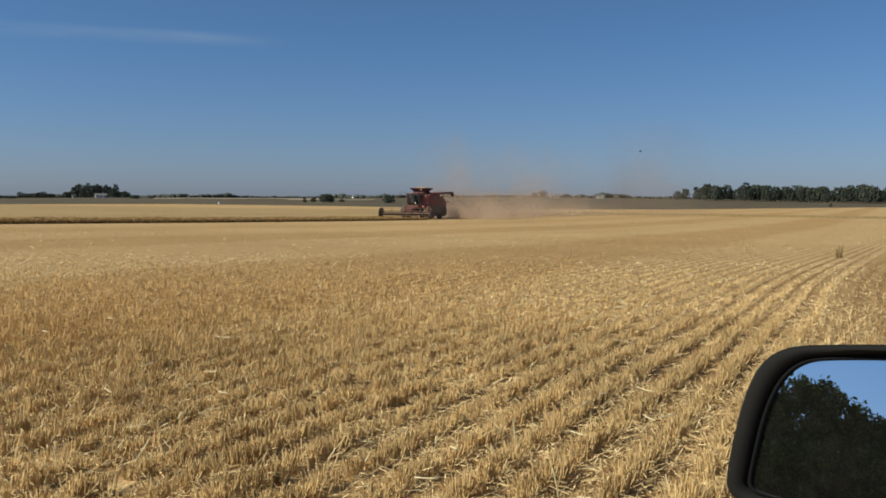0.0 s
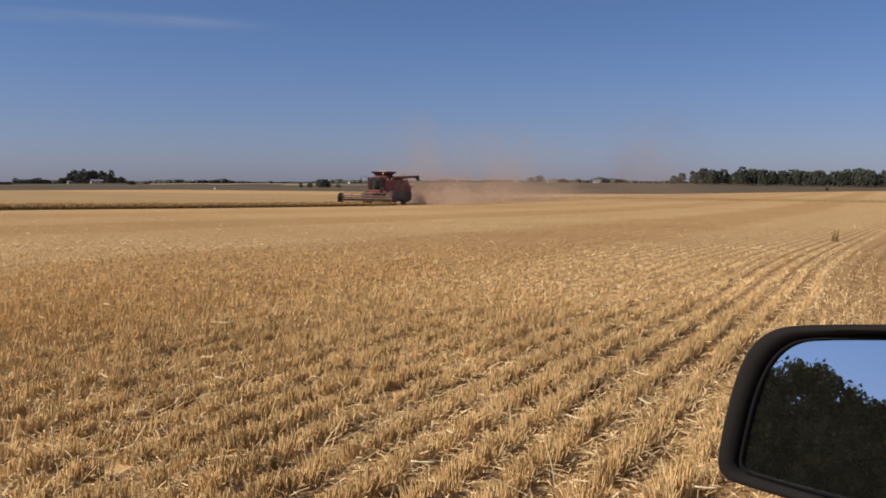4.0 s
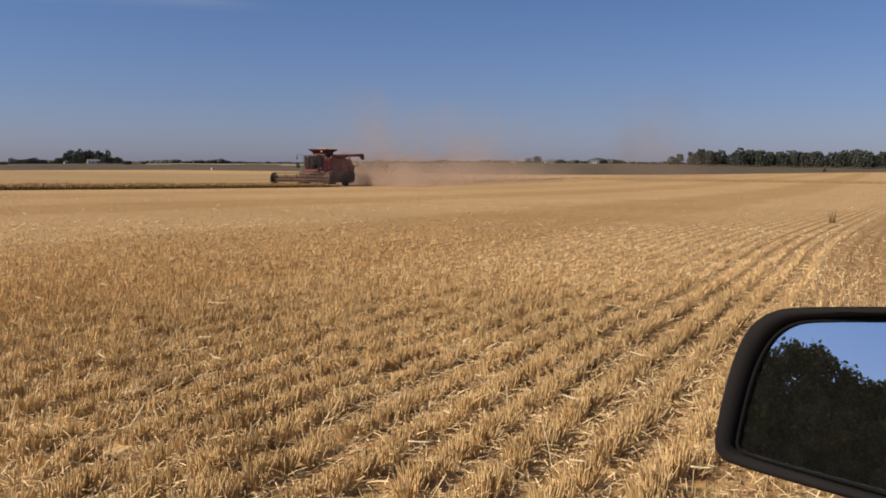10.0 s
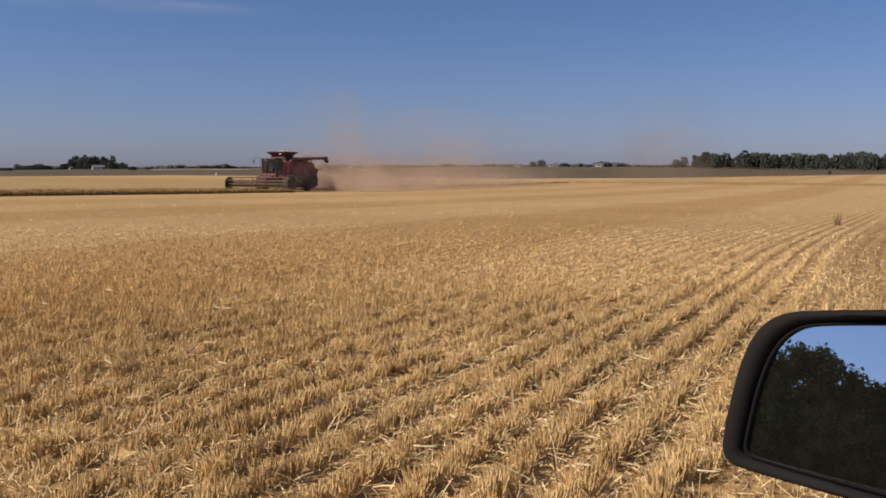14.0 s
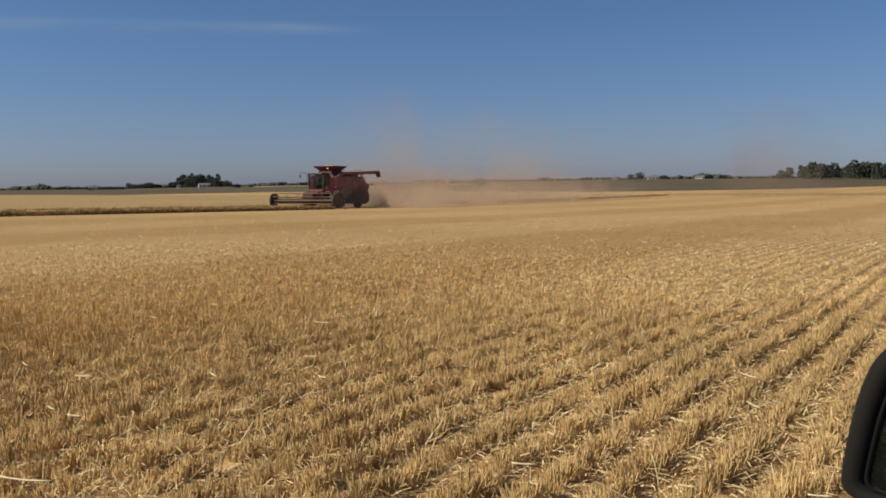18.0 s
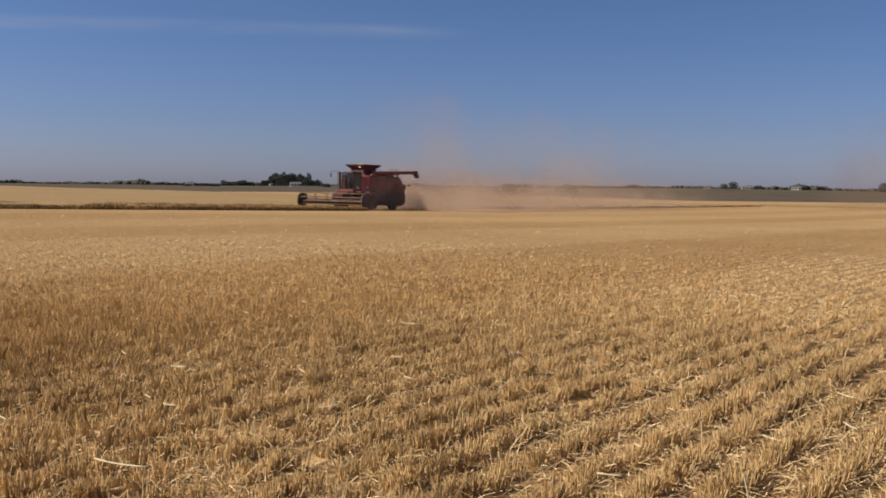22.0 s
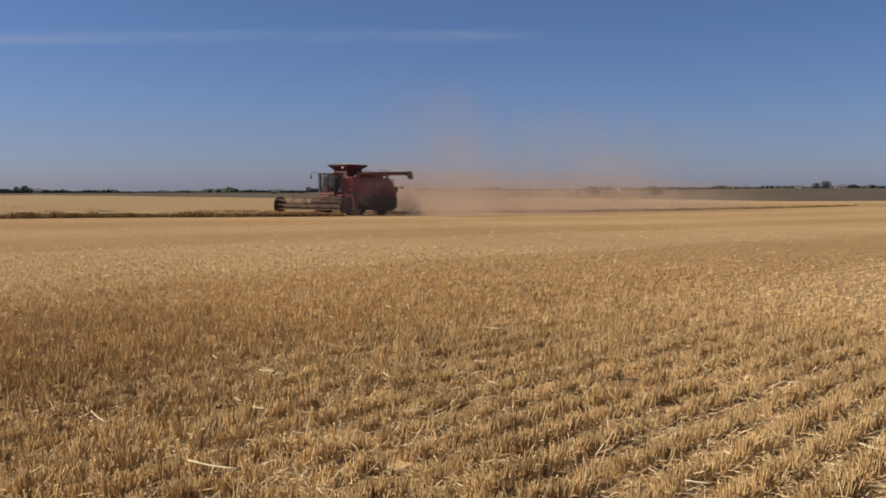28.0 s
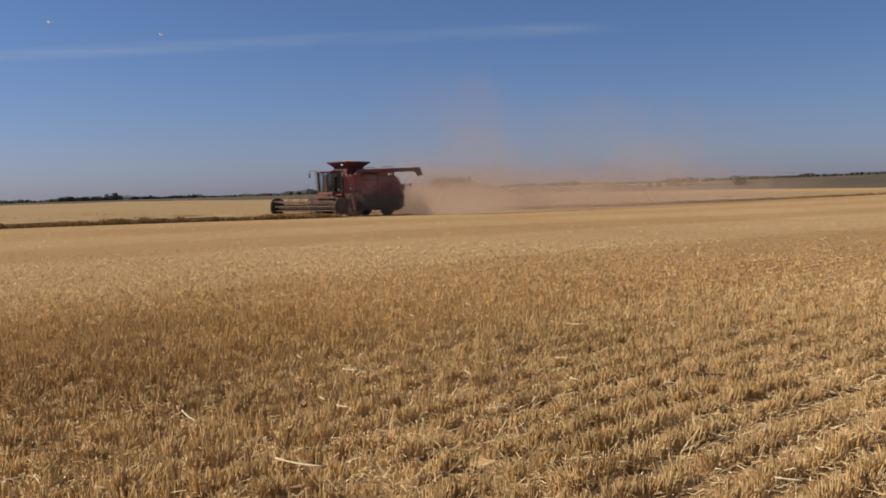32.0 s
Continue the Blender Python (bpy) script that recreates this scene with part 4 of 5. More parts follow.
def harvester():
    root = thing("combine_harvester", "red combine harvester with a wide grain header, coated in dust", "combine harvester")
    P = lambda name, bm, mat, label="", smooth=False, m=None, parent=root: part(name, bm, mat, parent, label, m, smooth)
    # main body
    P("chassis", box((-2.2, 0, 1.15), (5.0, 1.5, 0.7), 0.05), M_BLACK, "dark dusty frame under the body")
    P("belly", box((-2.1, 0, 0.78), (2.6, 2.3, 0.62), 0.08), M_BLACK, "dark cleaning shoe under the body")
    core = [(0.20, 1.45), (0.20, 3.12), (-2.7, 3.16), (-4.7, 3.05), (-5.35, 2.35), (-5.55, 1.55), (-4.7, 1.25), (-1.3, 1.25)]
    P("body", prism(core, -1.3, 1.3, 0.03), M_REDDARK)
    for s in (1, -1):
        y0, y1 = s * 1.30, s * 1.48
        ya, yb = min(y0, y1), max(y0, y1)
        P("corner_panel", prism([(0.32, 1.50), (0.32, 3.14), (-0.36, 3.14), (-0.36, 1.50)], min(s * .96, s * 1.48), max(s * .96, s * 1.48), 0.035), M_RED if s > 0 else M_TANK, "red upright panel behind the cab")
        P("side_panel", prism([(-0.40, 1.42), (-0.40, 3.10), (-2.62, 3.10), (-2.62, 0.92), (-1.35, 0.92), (-1.1, 1.3)], ya, yb, 0.05), M_REDDARK, "dusty red hinged side panel")
        P("rear_panel", prism([(-2.66, 0.92), (-2.66, 3.08), (-4.62, 2.98), (-5.22, 2.30), (-5.38, 1.58), (-4.7, 1.25), (-3.1, 1.15)], ya, yb, 0.05), M_REDDARK, "dusty red rear side panel")
        # added dark sheet: stands for the dusty shade below the side panels
        P("lower_skirt", prism([(-0.95, 0.42), (-1.15, 1.66), (-4.6, 1.66), (-5.30, 1.45), (-5.25, 0.60), (-4.6, 0.34)], min(s * 1.50, s * 1.62), max(s * 1.50, s * 1.62), 0.03), M_BLACK, "dark sheet added along the lower side for the shade and dust there")
        P("stripe", box((-2.2, s * 1.485, 2.86), (3.4, 0.012, 0.07)), M_STRIPE, "dulled stripe along the side panel")
        P("stripe", box((-2.4, s * 1.485, 2.74), (3.0, 0.012, 0.05)), M_BLACK, "black stripe along the side panel")
        for k in range(7):
            P("vent_slat", box((-3.0 - 0.14 * k, s * 1.49, 1.9), (0.05, 0.02, 0.5), 0.004), M_BLACK)
        P("marker_lamp", box((0.12, s * 1.52, 3.02), (0.16, 0.06, 0.10), 0.015), M_PALE, "pale work lamp on the corner panel")
        P("marker_lamp", box((0.12, s * 1.52, 2.05), (0.12, 0.05, 0.12), 0.015), M_PALE, "pale reflector on the corner panel")
    # grain tank and its flared extension
    P("grain_tank", prism([(-0.12, 3.10), (-0.22, 3.68), (-1.80, 3.68), (-2.4, 3.10)], -0.80, 0.80, 0.02), M_TANK)
    bm = bmesh.new()
    for inner in (0, 1):
        o = 0.04 * inner
        lo = [(-0.24 - o, -0.78 + o), (-0.24 - o, 0.78 - o), (-1.78 + o, 0.78 - o), (-1.78 + o, -0.78 + o)]
        hi = [(0.18 - o, -1.12 + o), (0.18 - o, 1.12 - o), (-2.24 + o, 1.12 - o), (-2.24 + o, -1.12 + o)]
        a = [bm.verts.new((x, y, 3.68)) for x, y in lo]
        b = [bm.verts.new((x, y, 4.02)) for x, y in hi]
        c = [bm.verts.new((x, y, 4.10)) for x, y in hi]
        for i in range(4):
            j = (i + 1) % 4
            bm.faces.new((a[i], a[j], b[j], b[i]))
            bm.faces.new((b[i], b[j], c[j], c[i]))
        if inner:
            for i in range(4):
                j = (i + 1) % 4
                bm.faces.new((prev[i], prev[j], c[j], c[i]))
        prev = c
    bmesh.ops.recalc_face_normals(bm, faces=bm.faces)
    P("tank_extension", bm, M_TANK, "dark flared tank extension")
    bm = bmesh.new()
    g = [[bm.verts.new((-1.05 + 1.08 * i / 6, 1.0 * j / 6, 3.98 + 0.22 * (1 - (max(abs(i), abs(j)) / 6) ** 2) + random.uniform(-.02, .02))) for j in range(-6, 7)] for i in range(-6, 7)]
    for i in range(12):
        for j in range(12):
            bm.faces.new((g[i][j], g[i + 1][j], g[i + 1][j + 1], g[i][j + 1]))
    P("grain_heap", bm, M_GRAIN, "heap of wheat grain in the tank", True)
    P("tank_lamp", box((0.06, 0.55, 3.84), (0.10, 0.20, 0.12), 0.02), M_PALE, "pale lamp on the tank front")
    # engine deck, screen, exhaust
    P("engine_deck", box((-3.75, 0, 3.22), (1.9, 2.2, 0.34), 0.06), M_REDDARK)
    P("engine_cover", box((-3.0, -0.3, 3.42), (0.9, 1.2, 0.30), 0.08), M_BLACK)
    P("exhaust_pipe", rod((-2.95, -0.9, 3.3), (-2.95, -0.9, 3.85), 0.07), M_BLACK)
    P("deck_lamp", box((-4.15, 1.30, 3.16), (0.40, 0.16, 0.14), 0.02), M_PALE, "pale tail lamp on the engine deck")
    for y in (-1.0, 1.0):
        b = rod((-4.7, y, 3.0), (-4.7, y, 3.75), 0.02, n=6)
        rod((-4.7, y, 3.75), (-3.6, y, 3.75), 0.02, n=6, bm=b)
        rod((-3.6, y, 3.4), (-3.6, y, 3.75), 0.02, n=6, bm=b)
        P("deck_rail", b, M_BLACK)
    b = bmesh.new()
    for y in (0.75, 1.15):
        rod((-5.05, y, 3.1), (-5.75, y, 1.4), 0.022, n=6, bm=b)
    for k in range(6):
        t = k / 6 + 0.08
        rod((-5.05 - .7 * t, 0.75, 3.1 - 1.7 * t), (-5.05 - .7 * t, 1.15, 3.1 - 1.7 * t), 0.018, n=6, bm=b)
    P("rear_ladder", b, M_GREY)
    # straw hood, chopper, spreader
    P("straw_hood", prism([(-5.2, 2.3), (-5.75, 2.15), (-6.05, 1.2), (-5.9, 0.85), (-4.9, 0.95), (-4.8, 1.4)], -0.85, 0.85, 0.05), M_BLACK)
    P("chopper", rod((-5.75, -0.8, 1.05), (-5.75, 0.8, 1.05), 0.28, n=16), M_BLACK)
    for y in (-0.45, 0.45):
        P("spreader", rod((-6.0, y, 0.72), (-6.0, y, 0.82), 0.38, n=16), M_BLACK)
    P("tail_block", box((-5.45, 1.15, 2.15), (0.35, 0.5, 0.5), 0.05), M_BLACK)
    b = rod((-5.45, 1.15, 2.35), (-6.35, 1.15, 2.30), 0.025, n=6)
    arm = P("lamp_arm", b, M_BLACK)
    part("warning_lamp", box((-6.42, 1.15, 2.34), (0.20, 0.16, 0.20), 0.04), M_BLACK, arm, "dark warning lamp on a rear arm")
    # unloading auger folded back along the left side
    b = rod((-0.55, 1.25, 2.9), (-0.75, 1.62, 3.36), 0.20, n=16)
    rod((-0.65, 1.62, 3.34), (-6.6, 1.50, 3.55), 0.155, n=18, bm=b)
    P("unloading_auger", b, M_REDDARK, "long red unloading auger folded back", True)
    P("auger_spout", prism([(-6.5, 3.72), (-7.02, 3.74), (-7.32, 3.10), (-7.0, 3.05), (-6.75, 3.36), (-6.5, 3.38)], 1.32, 1.68, 0.03), M_BLACK, "black rubber auger spout")
    P("auger_cradle", rod((-4.3, 1.4, 2.9), (-4.3, 1.52, 3.3), 0.05, n=8), M_BLACK)
    # axles and wheels
    P("front_axle", rod((0, -1.5, 0.92), (0, 1.5, 0.92), 0.16), M_BLACK)
    P("rear_axle", rod((-3.75, -1.3, 0.62), (-3.75, 1.3, 0.62), 0.10), M_BLACK)
    rolls = []
    for s in (1, -1):
        rolls.append((wheel("front_wheel", root, (0, s * 1.72, 0.90), 0.92, 0.72, 20, "large lugged drive tyre, caked with dust"), 0.92))
        rolls.append((wheel("rear_wheel", root, (-3.75, s * 1.30, 0.60), 0.62, 0.36, 18, "smaller steered tyre, caked with dust"), 0.62))
    # cab
    P("cab_floor", box((0.75, 0, 1.72), (1.15, 1.8, 0.16), 0.03), M_REDDARK)
    P("cab_back", box((0.26, 0, 2.55), (0.08, 1.6, 1.5), 0.02), M_GREY)
    for x, y in ((1.20, 0.82), (1.20, -0.82), (0.30, 0.86), (0.30, -0.86), (0.75, 0.89), (0.75, -0.89)):
        P("cab_pillar", rod((x, y, 1.76), (x + (0.08 if x > 1.1 else 0), y, 3.28), 0.11 if (x > 1.1 and y < 0) else 0.035, n=8), M_BLACK)
    P("windscreen", prism([(1.22, 1.82), (1.36, 2.4), (1.30, 3.26), (1.28, 3.26), (1.34, 2.4), (1.20, 1.82)], -0.80, 0.80), M_GLASS, "tinted curved windscreen")
    for s in (1, -1):
        P("cab_door", box((0.98, s * 0.885, 2.55), (0.42, 0.012, 1.42)), M_GLASS, "tinted glass cab door")
        P("side_window", box((0.52, s * 0.885, 2.65), (0.40, 0.012, 1.2)), M_GLASS)
    P("cab_roof", prism([(0.15, 3.26), (0.15, 3.36), (0.9, 3.40), (1.42, 3.38), (1.48, 3.33), (1.44, 3.26)], -0.95, 0.95, 0.04), M_TANK, "dark red cab roof with a forward visor")
    for y in (-0.75, -0.35, 0.35, 0.75):
        P("work_lamp", box((1.47, y, 3.31), (0.05, 0.18, 0.09), 0.02), M_GREY)
    P("cab_seat", prism([(0.42, 1.9), (0.85, 1.9), (0.85, 2.25), (0.58, 2.3), (0.46, 2.95), (0.34, 2.95)], -0.28, 0.28, 0.05), M_BLACK)
    P("steering_column", rod((1.08, 0, 1.8), (0.95, 0, 2.4), 0.05, n=8), M_BLACK)
    P("front_lamp", box((0.80, 0.96, 1.98), (0.14, 0.12, 0.20), 0.03), M_PALE, "pale lamp beside the cab")
    # deck, rails and ladder on the left
    P("deck", box((0.55, 1.30, 1.60), (1.1, 0.68, 0.08), 0.015), M_RED)
    P("front_skirt", prism([(1.30, 1.30), (1.34, 1.64), (0.25, 1.64), (0.25, 1.30)], -0.95, 0.95, 0.03), M_TANK, "dark red panel under the cab")
    for y0, y1 in ((1.62, 1.62),):
        b = rod((1.05, y0, 1.62), (1.05, y0, 2.6), 0.022, n=6)
        rod((1.05, y0, 2.6), (0.35, y1, 2.6), 0.022, n=6, bm=b)
        rod((1.05, y0, 2.1), (0.35, y1, 2.1), 0.018, n=6, bm=b)
        rod((0.35, y1, 1.62), (0.35, y1, 2.6), 0.022, n=6, bm=b)
        P("hand_rail", b, M_BLACK)
    lad = P("ladder", prism([(1.22, 1.70), (1.06, 1.70), (0.80, 0.45), (0.96, 0.45)], 2.16, 2.22, 0.01, prism([(0.66, 1.70), (0.50, 1.70), (0.24, 0.45), (0.40, 0.45)], 2.16, 2.22, 0.01)), M_RED, "red access ladder")
    for k in range(5):
        t = 0.1 + k * 0.2
        part("tread", box((0.86 - .26 * t, 2.20, 1.70 - 1.25 * t), (0.50, 0.22, 0.035), 0.008), M_GREY, lad)
    # mirrors on arms
    for s in (1, -1):
        b = rod((1.30, s * 0.92, 3.42), (1.20, s * 1.95, 3.46), 0.022, n=6)
        rod((1.20, s * 1.95, 3.46), (1.20, s * 1.95, 3.2), 0.018, n=6, bm=b)
        arm = P("mirror_arm", b, M_BLACK)
        part("mirror", box((1.21, s * 1.95, 3.08), (0.07, 0.22, 0.34), 0.03), M_BLACK, arm)
        b = rod((1.30, s * 0.95, 1.8), (1.36, s * 1.02, 3.3), 0.018, n=6)
        P("grab_rail", b, M_BLACK)
    # feeder house
    P("feeder_house", prism([(0.9, 1.75), (2.45, 1.32), (2.45, 0.62), (2.1, 0.62), (0.6, 0.95)], -0.62, 0.62, 0.04), M_TANK)
    for s in (1, -1):
        P("lift_cylinder", rod((0.3, s * 0.72, 0.75), (2.2, s * 0.72, 0.55), 0.06), M_GREY)
    # header, carried a hand's breadth over the ground
    W, HZ = 3.75, 0.27
    H = Matrix.Translation((0, 0, HZ))
    P("header_back", prism([(2.42, 0.22), (2.42, 0.46), (2.50, 0.46), (2.56, 0.30), (3.30, 0.20), (3.30, 0.16), (2.5, 0.22)], -W, W, 0.012), M_HEADER, "dusty dark header trough with a low back sheet", m=H)
    P("top_beam", rod((2.46, -W, 0.58), (2.46, W, 0.58), 0.075, n=12), M_TANK, m=H)
    b = box((3.34, 0, 0.17), (0.14, 2 * W, 0.03))
    for k in range(60):
        y = -W + (k + .5) * 2 * W / 60
        bmesh.ops.create_cone(b, cap_ends=True, segments=4, radius1=0.025, radius2=0.004, depth=0.16, matrix=Matrix.Translation((3.48, y, 0.17)) @ Matrix.Rotation(math.pi / 2, 4, "Y"))
    P("cutter_bar", b, M_BLACK, m=H)
    aug = P("cross_auger", rod((2.92, -W + .1, 0.42), (2.92, W - .1, 0.42), 0.14, n=14), M_HEADER, "dusty cross auger with spiral flights", m=H)
    for s in (1, -1):
        b = bmesh.new()
        pv = None
        for k in range(121):
            t = k / 120
            a = t * 2 * math.pi * 7 * s
            y = s * (W - .15 - t * (W - .9))
            vs = [b.verts.new((2.92 + r * math.cos(a), y, 0.42 + r * math.sin(a))) for r in (0.13, 0.19)]
            if pv:
                b.faces.new((pv[0], pv[1], vs[1], vs[0]))
            pv = vs
        bmesh.ops.solidify(b, geom=b.faces[:], thickness=0.008)
        part("flighting", b, M_HEADER, aug)
    for s in (1, -1):
        sh = [(2.42, 0.02), (2.30, 0.30), (2.24, 0.70), (2.34, 0.98), (2.58, 1.14), (2.92, 1.18), (3.24, 1.10), (3.44, 0.90), (3.52, 0.62), (3.52, 0.28), (3.40, 0.04), (2.9, -0.06)]
        P("end_shield", prism(sh, min(s * W, s * (W + .16)), max(s * W, s * (W + .16)), 0.05), M_BLACK, "rounded black end shield and crop divider at the header's end", m=H)
        P("reel_arm", rod((2.45, s * (W - .1), 0.95), (3.05, s * (W - .1), 0.82), 0.05, n=8), M_BLACK, m=H)
    # reel, turning about its own y axis
    RX, RZ, RR = 3.00, 0.80 + HZ, 0.40
    reel = P("reel", rod((0, -W + .16, 0), (0, W - .16, 0), 0.040, n=12), M_BLACK, "pick-up reel with bats and tines", m=Matrix.Translation((RX, 0, RZ)))
    for k in range(6):
        a = k * math.pi / 3
        c, s_ = math.cos(a), math.sin(a)
        b = rod((RR * c, -W + .18, RR * s_), (RR * c, W - .18, RR * s_), 0.034, n=6)
        for i in range(30):
            y = -W + .3 + i * (2 * W - .6) / 29
            bmesh.ops.create_cone(b, cap_ends=False, segments=3, radius1=0.004, radius2=0.002, depth=0.16, matrix=Matrix.Translation((RR * c, y, RR * s_ - 0.1)))
        part("bat", b, M_HEADER, reel)
    for i in range(6):
        y = -W + .25 + i * (2 * W - .5) / 5
        b = bmesh.new()
        for k in range(6):
            a = k * math.pi / 3
            rod((0, y, 0), (RR * math.cos(a), y, RR * math.sin(a)), 0.016, n=5, bm=b)
            a2 = a + math.pi / 3
            rod((RR * .62 * math.cos(a), y, RR * .62 * math.sin(a)), (RR * .62 * math.cos(a2), y, RR * .62 * math.sin(a2)), 0.012, n=4, bm=b)
        part("spider", b, M_BLACK, reel)
    return root, rolls, reel, Vector((RX, 0, RZ)), aug


HARVESTER, ROLLS, REEL, REEL_AT, CROSS_AUGER = harvester()


def drive_pose(t):
    """Harvester pose on the ground at t seconds."""
    ts = [r[0] for r in DRIVE]
    x, y, a = (float(np.interp(t, ts, [r[k] for r in DRIVE])) for k in (1, 2, 3))
    d = Vector((math.cos(radians(a)), math.sin(radians(a)), 0))
    z0, z1 = ground(x, y), ground(x - d.x * 3.75, y - d.y * 3.75)
    pitch = math.degrees(math.atan2(z1 - z0, 3.75))
    return Matrix.Translation((x, y, z0)) @ pose(0, 0, 0, 0, 0, a) @ pose(0, 0, 0, 0, pitch, 0)


# ---------------------------------------------------------------- dust behind the harvester


def billow_mesh(length, height, waves, seed, roll=1.0):
    """A long uneven curtain of dust: unit box, x from 0 (at the harvester) to 1, z from 0 to 1, rolled in y."""
    rnd = random.Random(seed)
    bm = bmesh.new()
    n, m = 60, 10
    ph = [rnd.uniform(0, 6.28) for _ in range(4)]
    g = []
    for i in range(n + 1):
        x = i / n
        col = []
        for k in range(m + 1):
            z = k / m
            y = 0.9 * math.sin(x * waves + ph[0]) + 0.5 * math.sin(x * waves * 2.3 + z * 3 + ph[1]) + 0.8 * z * math.sin(x * 5 + ph[2])
            col.append(bm.verts.new((-x * length, y * roll, -0.1 + z * height * (0.9 + 0.1 * math.sin(x * 17 + ph[3])))))
        g.append(col)
    for i in range(n):
        for k in range(m):
            bm.faces.new((g[i][k], g[i + 1][k], g[i + 1][k + 1], g[i][k + 1]))
    return bm


def billow_material(name, length, height, strength, colour, body, seed, behind=0.5):
    """Dust density: thick low down behind the machine, thinning with height and distance, broken into billows."""
    m = bpy.data.materials.new(name)
    m.use_nodes = True
    nt = m.node_tree
    nt.nodes.clear()
    N, L = nt.nodes.new, nt.links.new
    out = N("ShaderNodeOutputMaterial")
    co = N("ShaderNodeTexCoord")
    sep = N("ShaderNodeSeparateXYZ"); L(co.outputs["Object"], sep.inputs[0])

    def ramp(src, pairs):
        r = N("ShaderNodeValToRGB"); r.color_ramp.interpolation = "EASE"
        e = r.color_ramp.elements
        e[0].position, e[0].color = pairs[0][0], (pairs[0][1],) * 3 + (1,)
        e[1].position, e[1].color = pairs[-1][0], (pairs[-1][1],) * 3 + (1,)
        for p, v in pairs[1:-1]:
            q = e.new(p); q.color = (v, v, v, 1)
        L(src, r.inputs[0])
        return r.outputs[0]

    def math_node(op, a, b):
        k = N("ShaderNodeMath"); k.operation = op
        for i, v in enumerate((a, b)):
            if isinstance(v, (int, float)):
                k.inputs[i].default_value = v
            else:
                L(v, k.inputs[i])
        return k.outputs[0]

    u = math_node("DIVIDE", sep.outputs["X"], -length)
    mp = N("ShaderNodeMapping"); mp.inputs["Scale"].default_value = (0.10, 0.10, 0.12); mp.inputs["Location"].default_value = (seed * 7.3, seed, 0)
    L(co.outputs["Object"], mp.inputs["Vector"])
    big = N("ShaderNodeTexNoise"); big.inputs["Scale"].default_value = 1.0; big.inputs["Detail"].default_value = 1.6; big.inputs["Roughness"].default_value = 0.4; big.inputs["Distortion"].default_value = 0.2
    L(mp.outputs[0], big.inputs["Vector"])
    # billows lift the top of the cloud here and there
    lift = math_node("MULTIPLY", math_node("SUBTRACT", big.outputs["Fac"], 0.5), 0.7)
    w = math_node("SUBTRACT", math_node("DIVIDE", sep.outputs["Z"], height), lift)
    up = ramp(w, [(0.0, 1.0), (0.25, 0.85), (0.55, 0.35), (0.95, 0.0)])
    end = ramp(math_node("DIVIDE", sep.outputs["Z"], height), [(0.0, 1.0), (0.7, 1.0), (0.98, 0.0)])
    lo = ramp(u, body)
    br = N("ShaderNodeMapRange")
    for i, v in enumerate((0.3, 0.7, 0.55, 1.0)):
        br.inputs[i + 1].default_value = v
    L(big.outputs["Fac"], br.inputs[0])
    f = math_node("MULTIPLY", math_node("MULTIPLY", math_node("MULTIPLY", up, end), lo), math_node("MULTIPLY", br.outputs[0], strength))
    d, t, tr = N("ShaderNodeBsdfDiffuse"), N("ShaderNodeBsdfTranslucent"), N("ShaderNodeBsdfTransparent")
    d.inputs["Color"].default_value = t.inputs["Color"].default_value = (*colour, 1)
    mid, ms = N("ShaderNodeMixShader"), N("ShaderNodeMixShader")
    mid.inputs[0].default_value = behind
    L(d.outputs[0], mid.inputs[1]); L(t.outputs[0], mid.inputs[2])
    L(f, ms.inputs[0]); L(tr.outputs[0], ms.inputs[1]); L(mid.outputs[0], ms.inputs[2])
    L(ms.outputs[0], out.inputs[0])
    return m


PUFFS = []
DUST_RGB = (0.56, 0.42, 0.325)


def make_dust():
    cloud = thing("dust_cloud", "tan dust and chaff rolling behind the harvester", "dust", kind="stuff")
    tail = [(0.0, 0.0), (0.03, 0.5), (0.07, 1.0), (0.20, 1.0), (0.29, 0.55), (0.55, 0.32), (1.0, 0.0)]
    tall = [(0.0, 0.0), (0.05, 0.6), (0.2, 1.0), (0.5, 0.75), (1.0, 0.0)]
    late = [(0.0, 0.0), (0.05, 0.1), (0.14, 0.9), (0.3, 1.0), (0.65, 0.5), (1.0, 0.0)]
    near = [(0.0, 0.0), (0.15, 0.10), (0.32, 0.55), (0.46, 1.0), (0.65, 0.8), (1.0, 0.0)]
    lay = ((90, 4.8, 0.80, 6.6, 11, -0.4, tail, DUST_RGB, 13.0, 0.3), (84, 3.8, 0.45, 1.3, 15, -5.5, late, DUST_RGB, 12.0, 0.2),
           (100, 5.8, 1.5, -3.0, 12, -4.0, tail, DUST_RGB, 11.0, 0.6), (95, 16.0, 0.46, -5.0, 13, -5.0, tall, DUST_RGB, 6.0, 1.0),
           (12.0, 3.4, 0.85, 2.3, 14, -1.5, near, DUST_RGB, 3.0, 0.12))
    flank = [(0.0, 0.0), (0.12, 0.15), (0.4, 0.6), (0.65, 1.0), (0.85, 0.6), (1.0, 0.0)]
    lay += ((12.5, 3.8, 0.66, 2.9, 17, 2.2, flank, DUST_RGB, 3.0, 0.12),)
    for length, height, strength, y, seed, x, body, colour, waves, roll in lay:
        mat = billow_material("field_dust", length, height, strength, colour, body, seed, 0.5 if roll > 0.1 else 0.1)
        ob = part("billow", billow_mesh(length, height, waves, seed, roll), mat, cloud, smooth=True)
        PUFFS.append((ob, pose(x, y, 0), seed * 1.0, 0.5 if roll > 0.25 else 0.12))
    return cloud


DUST = make_dust()


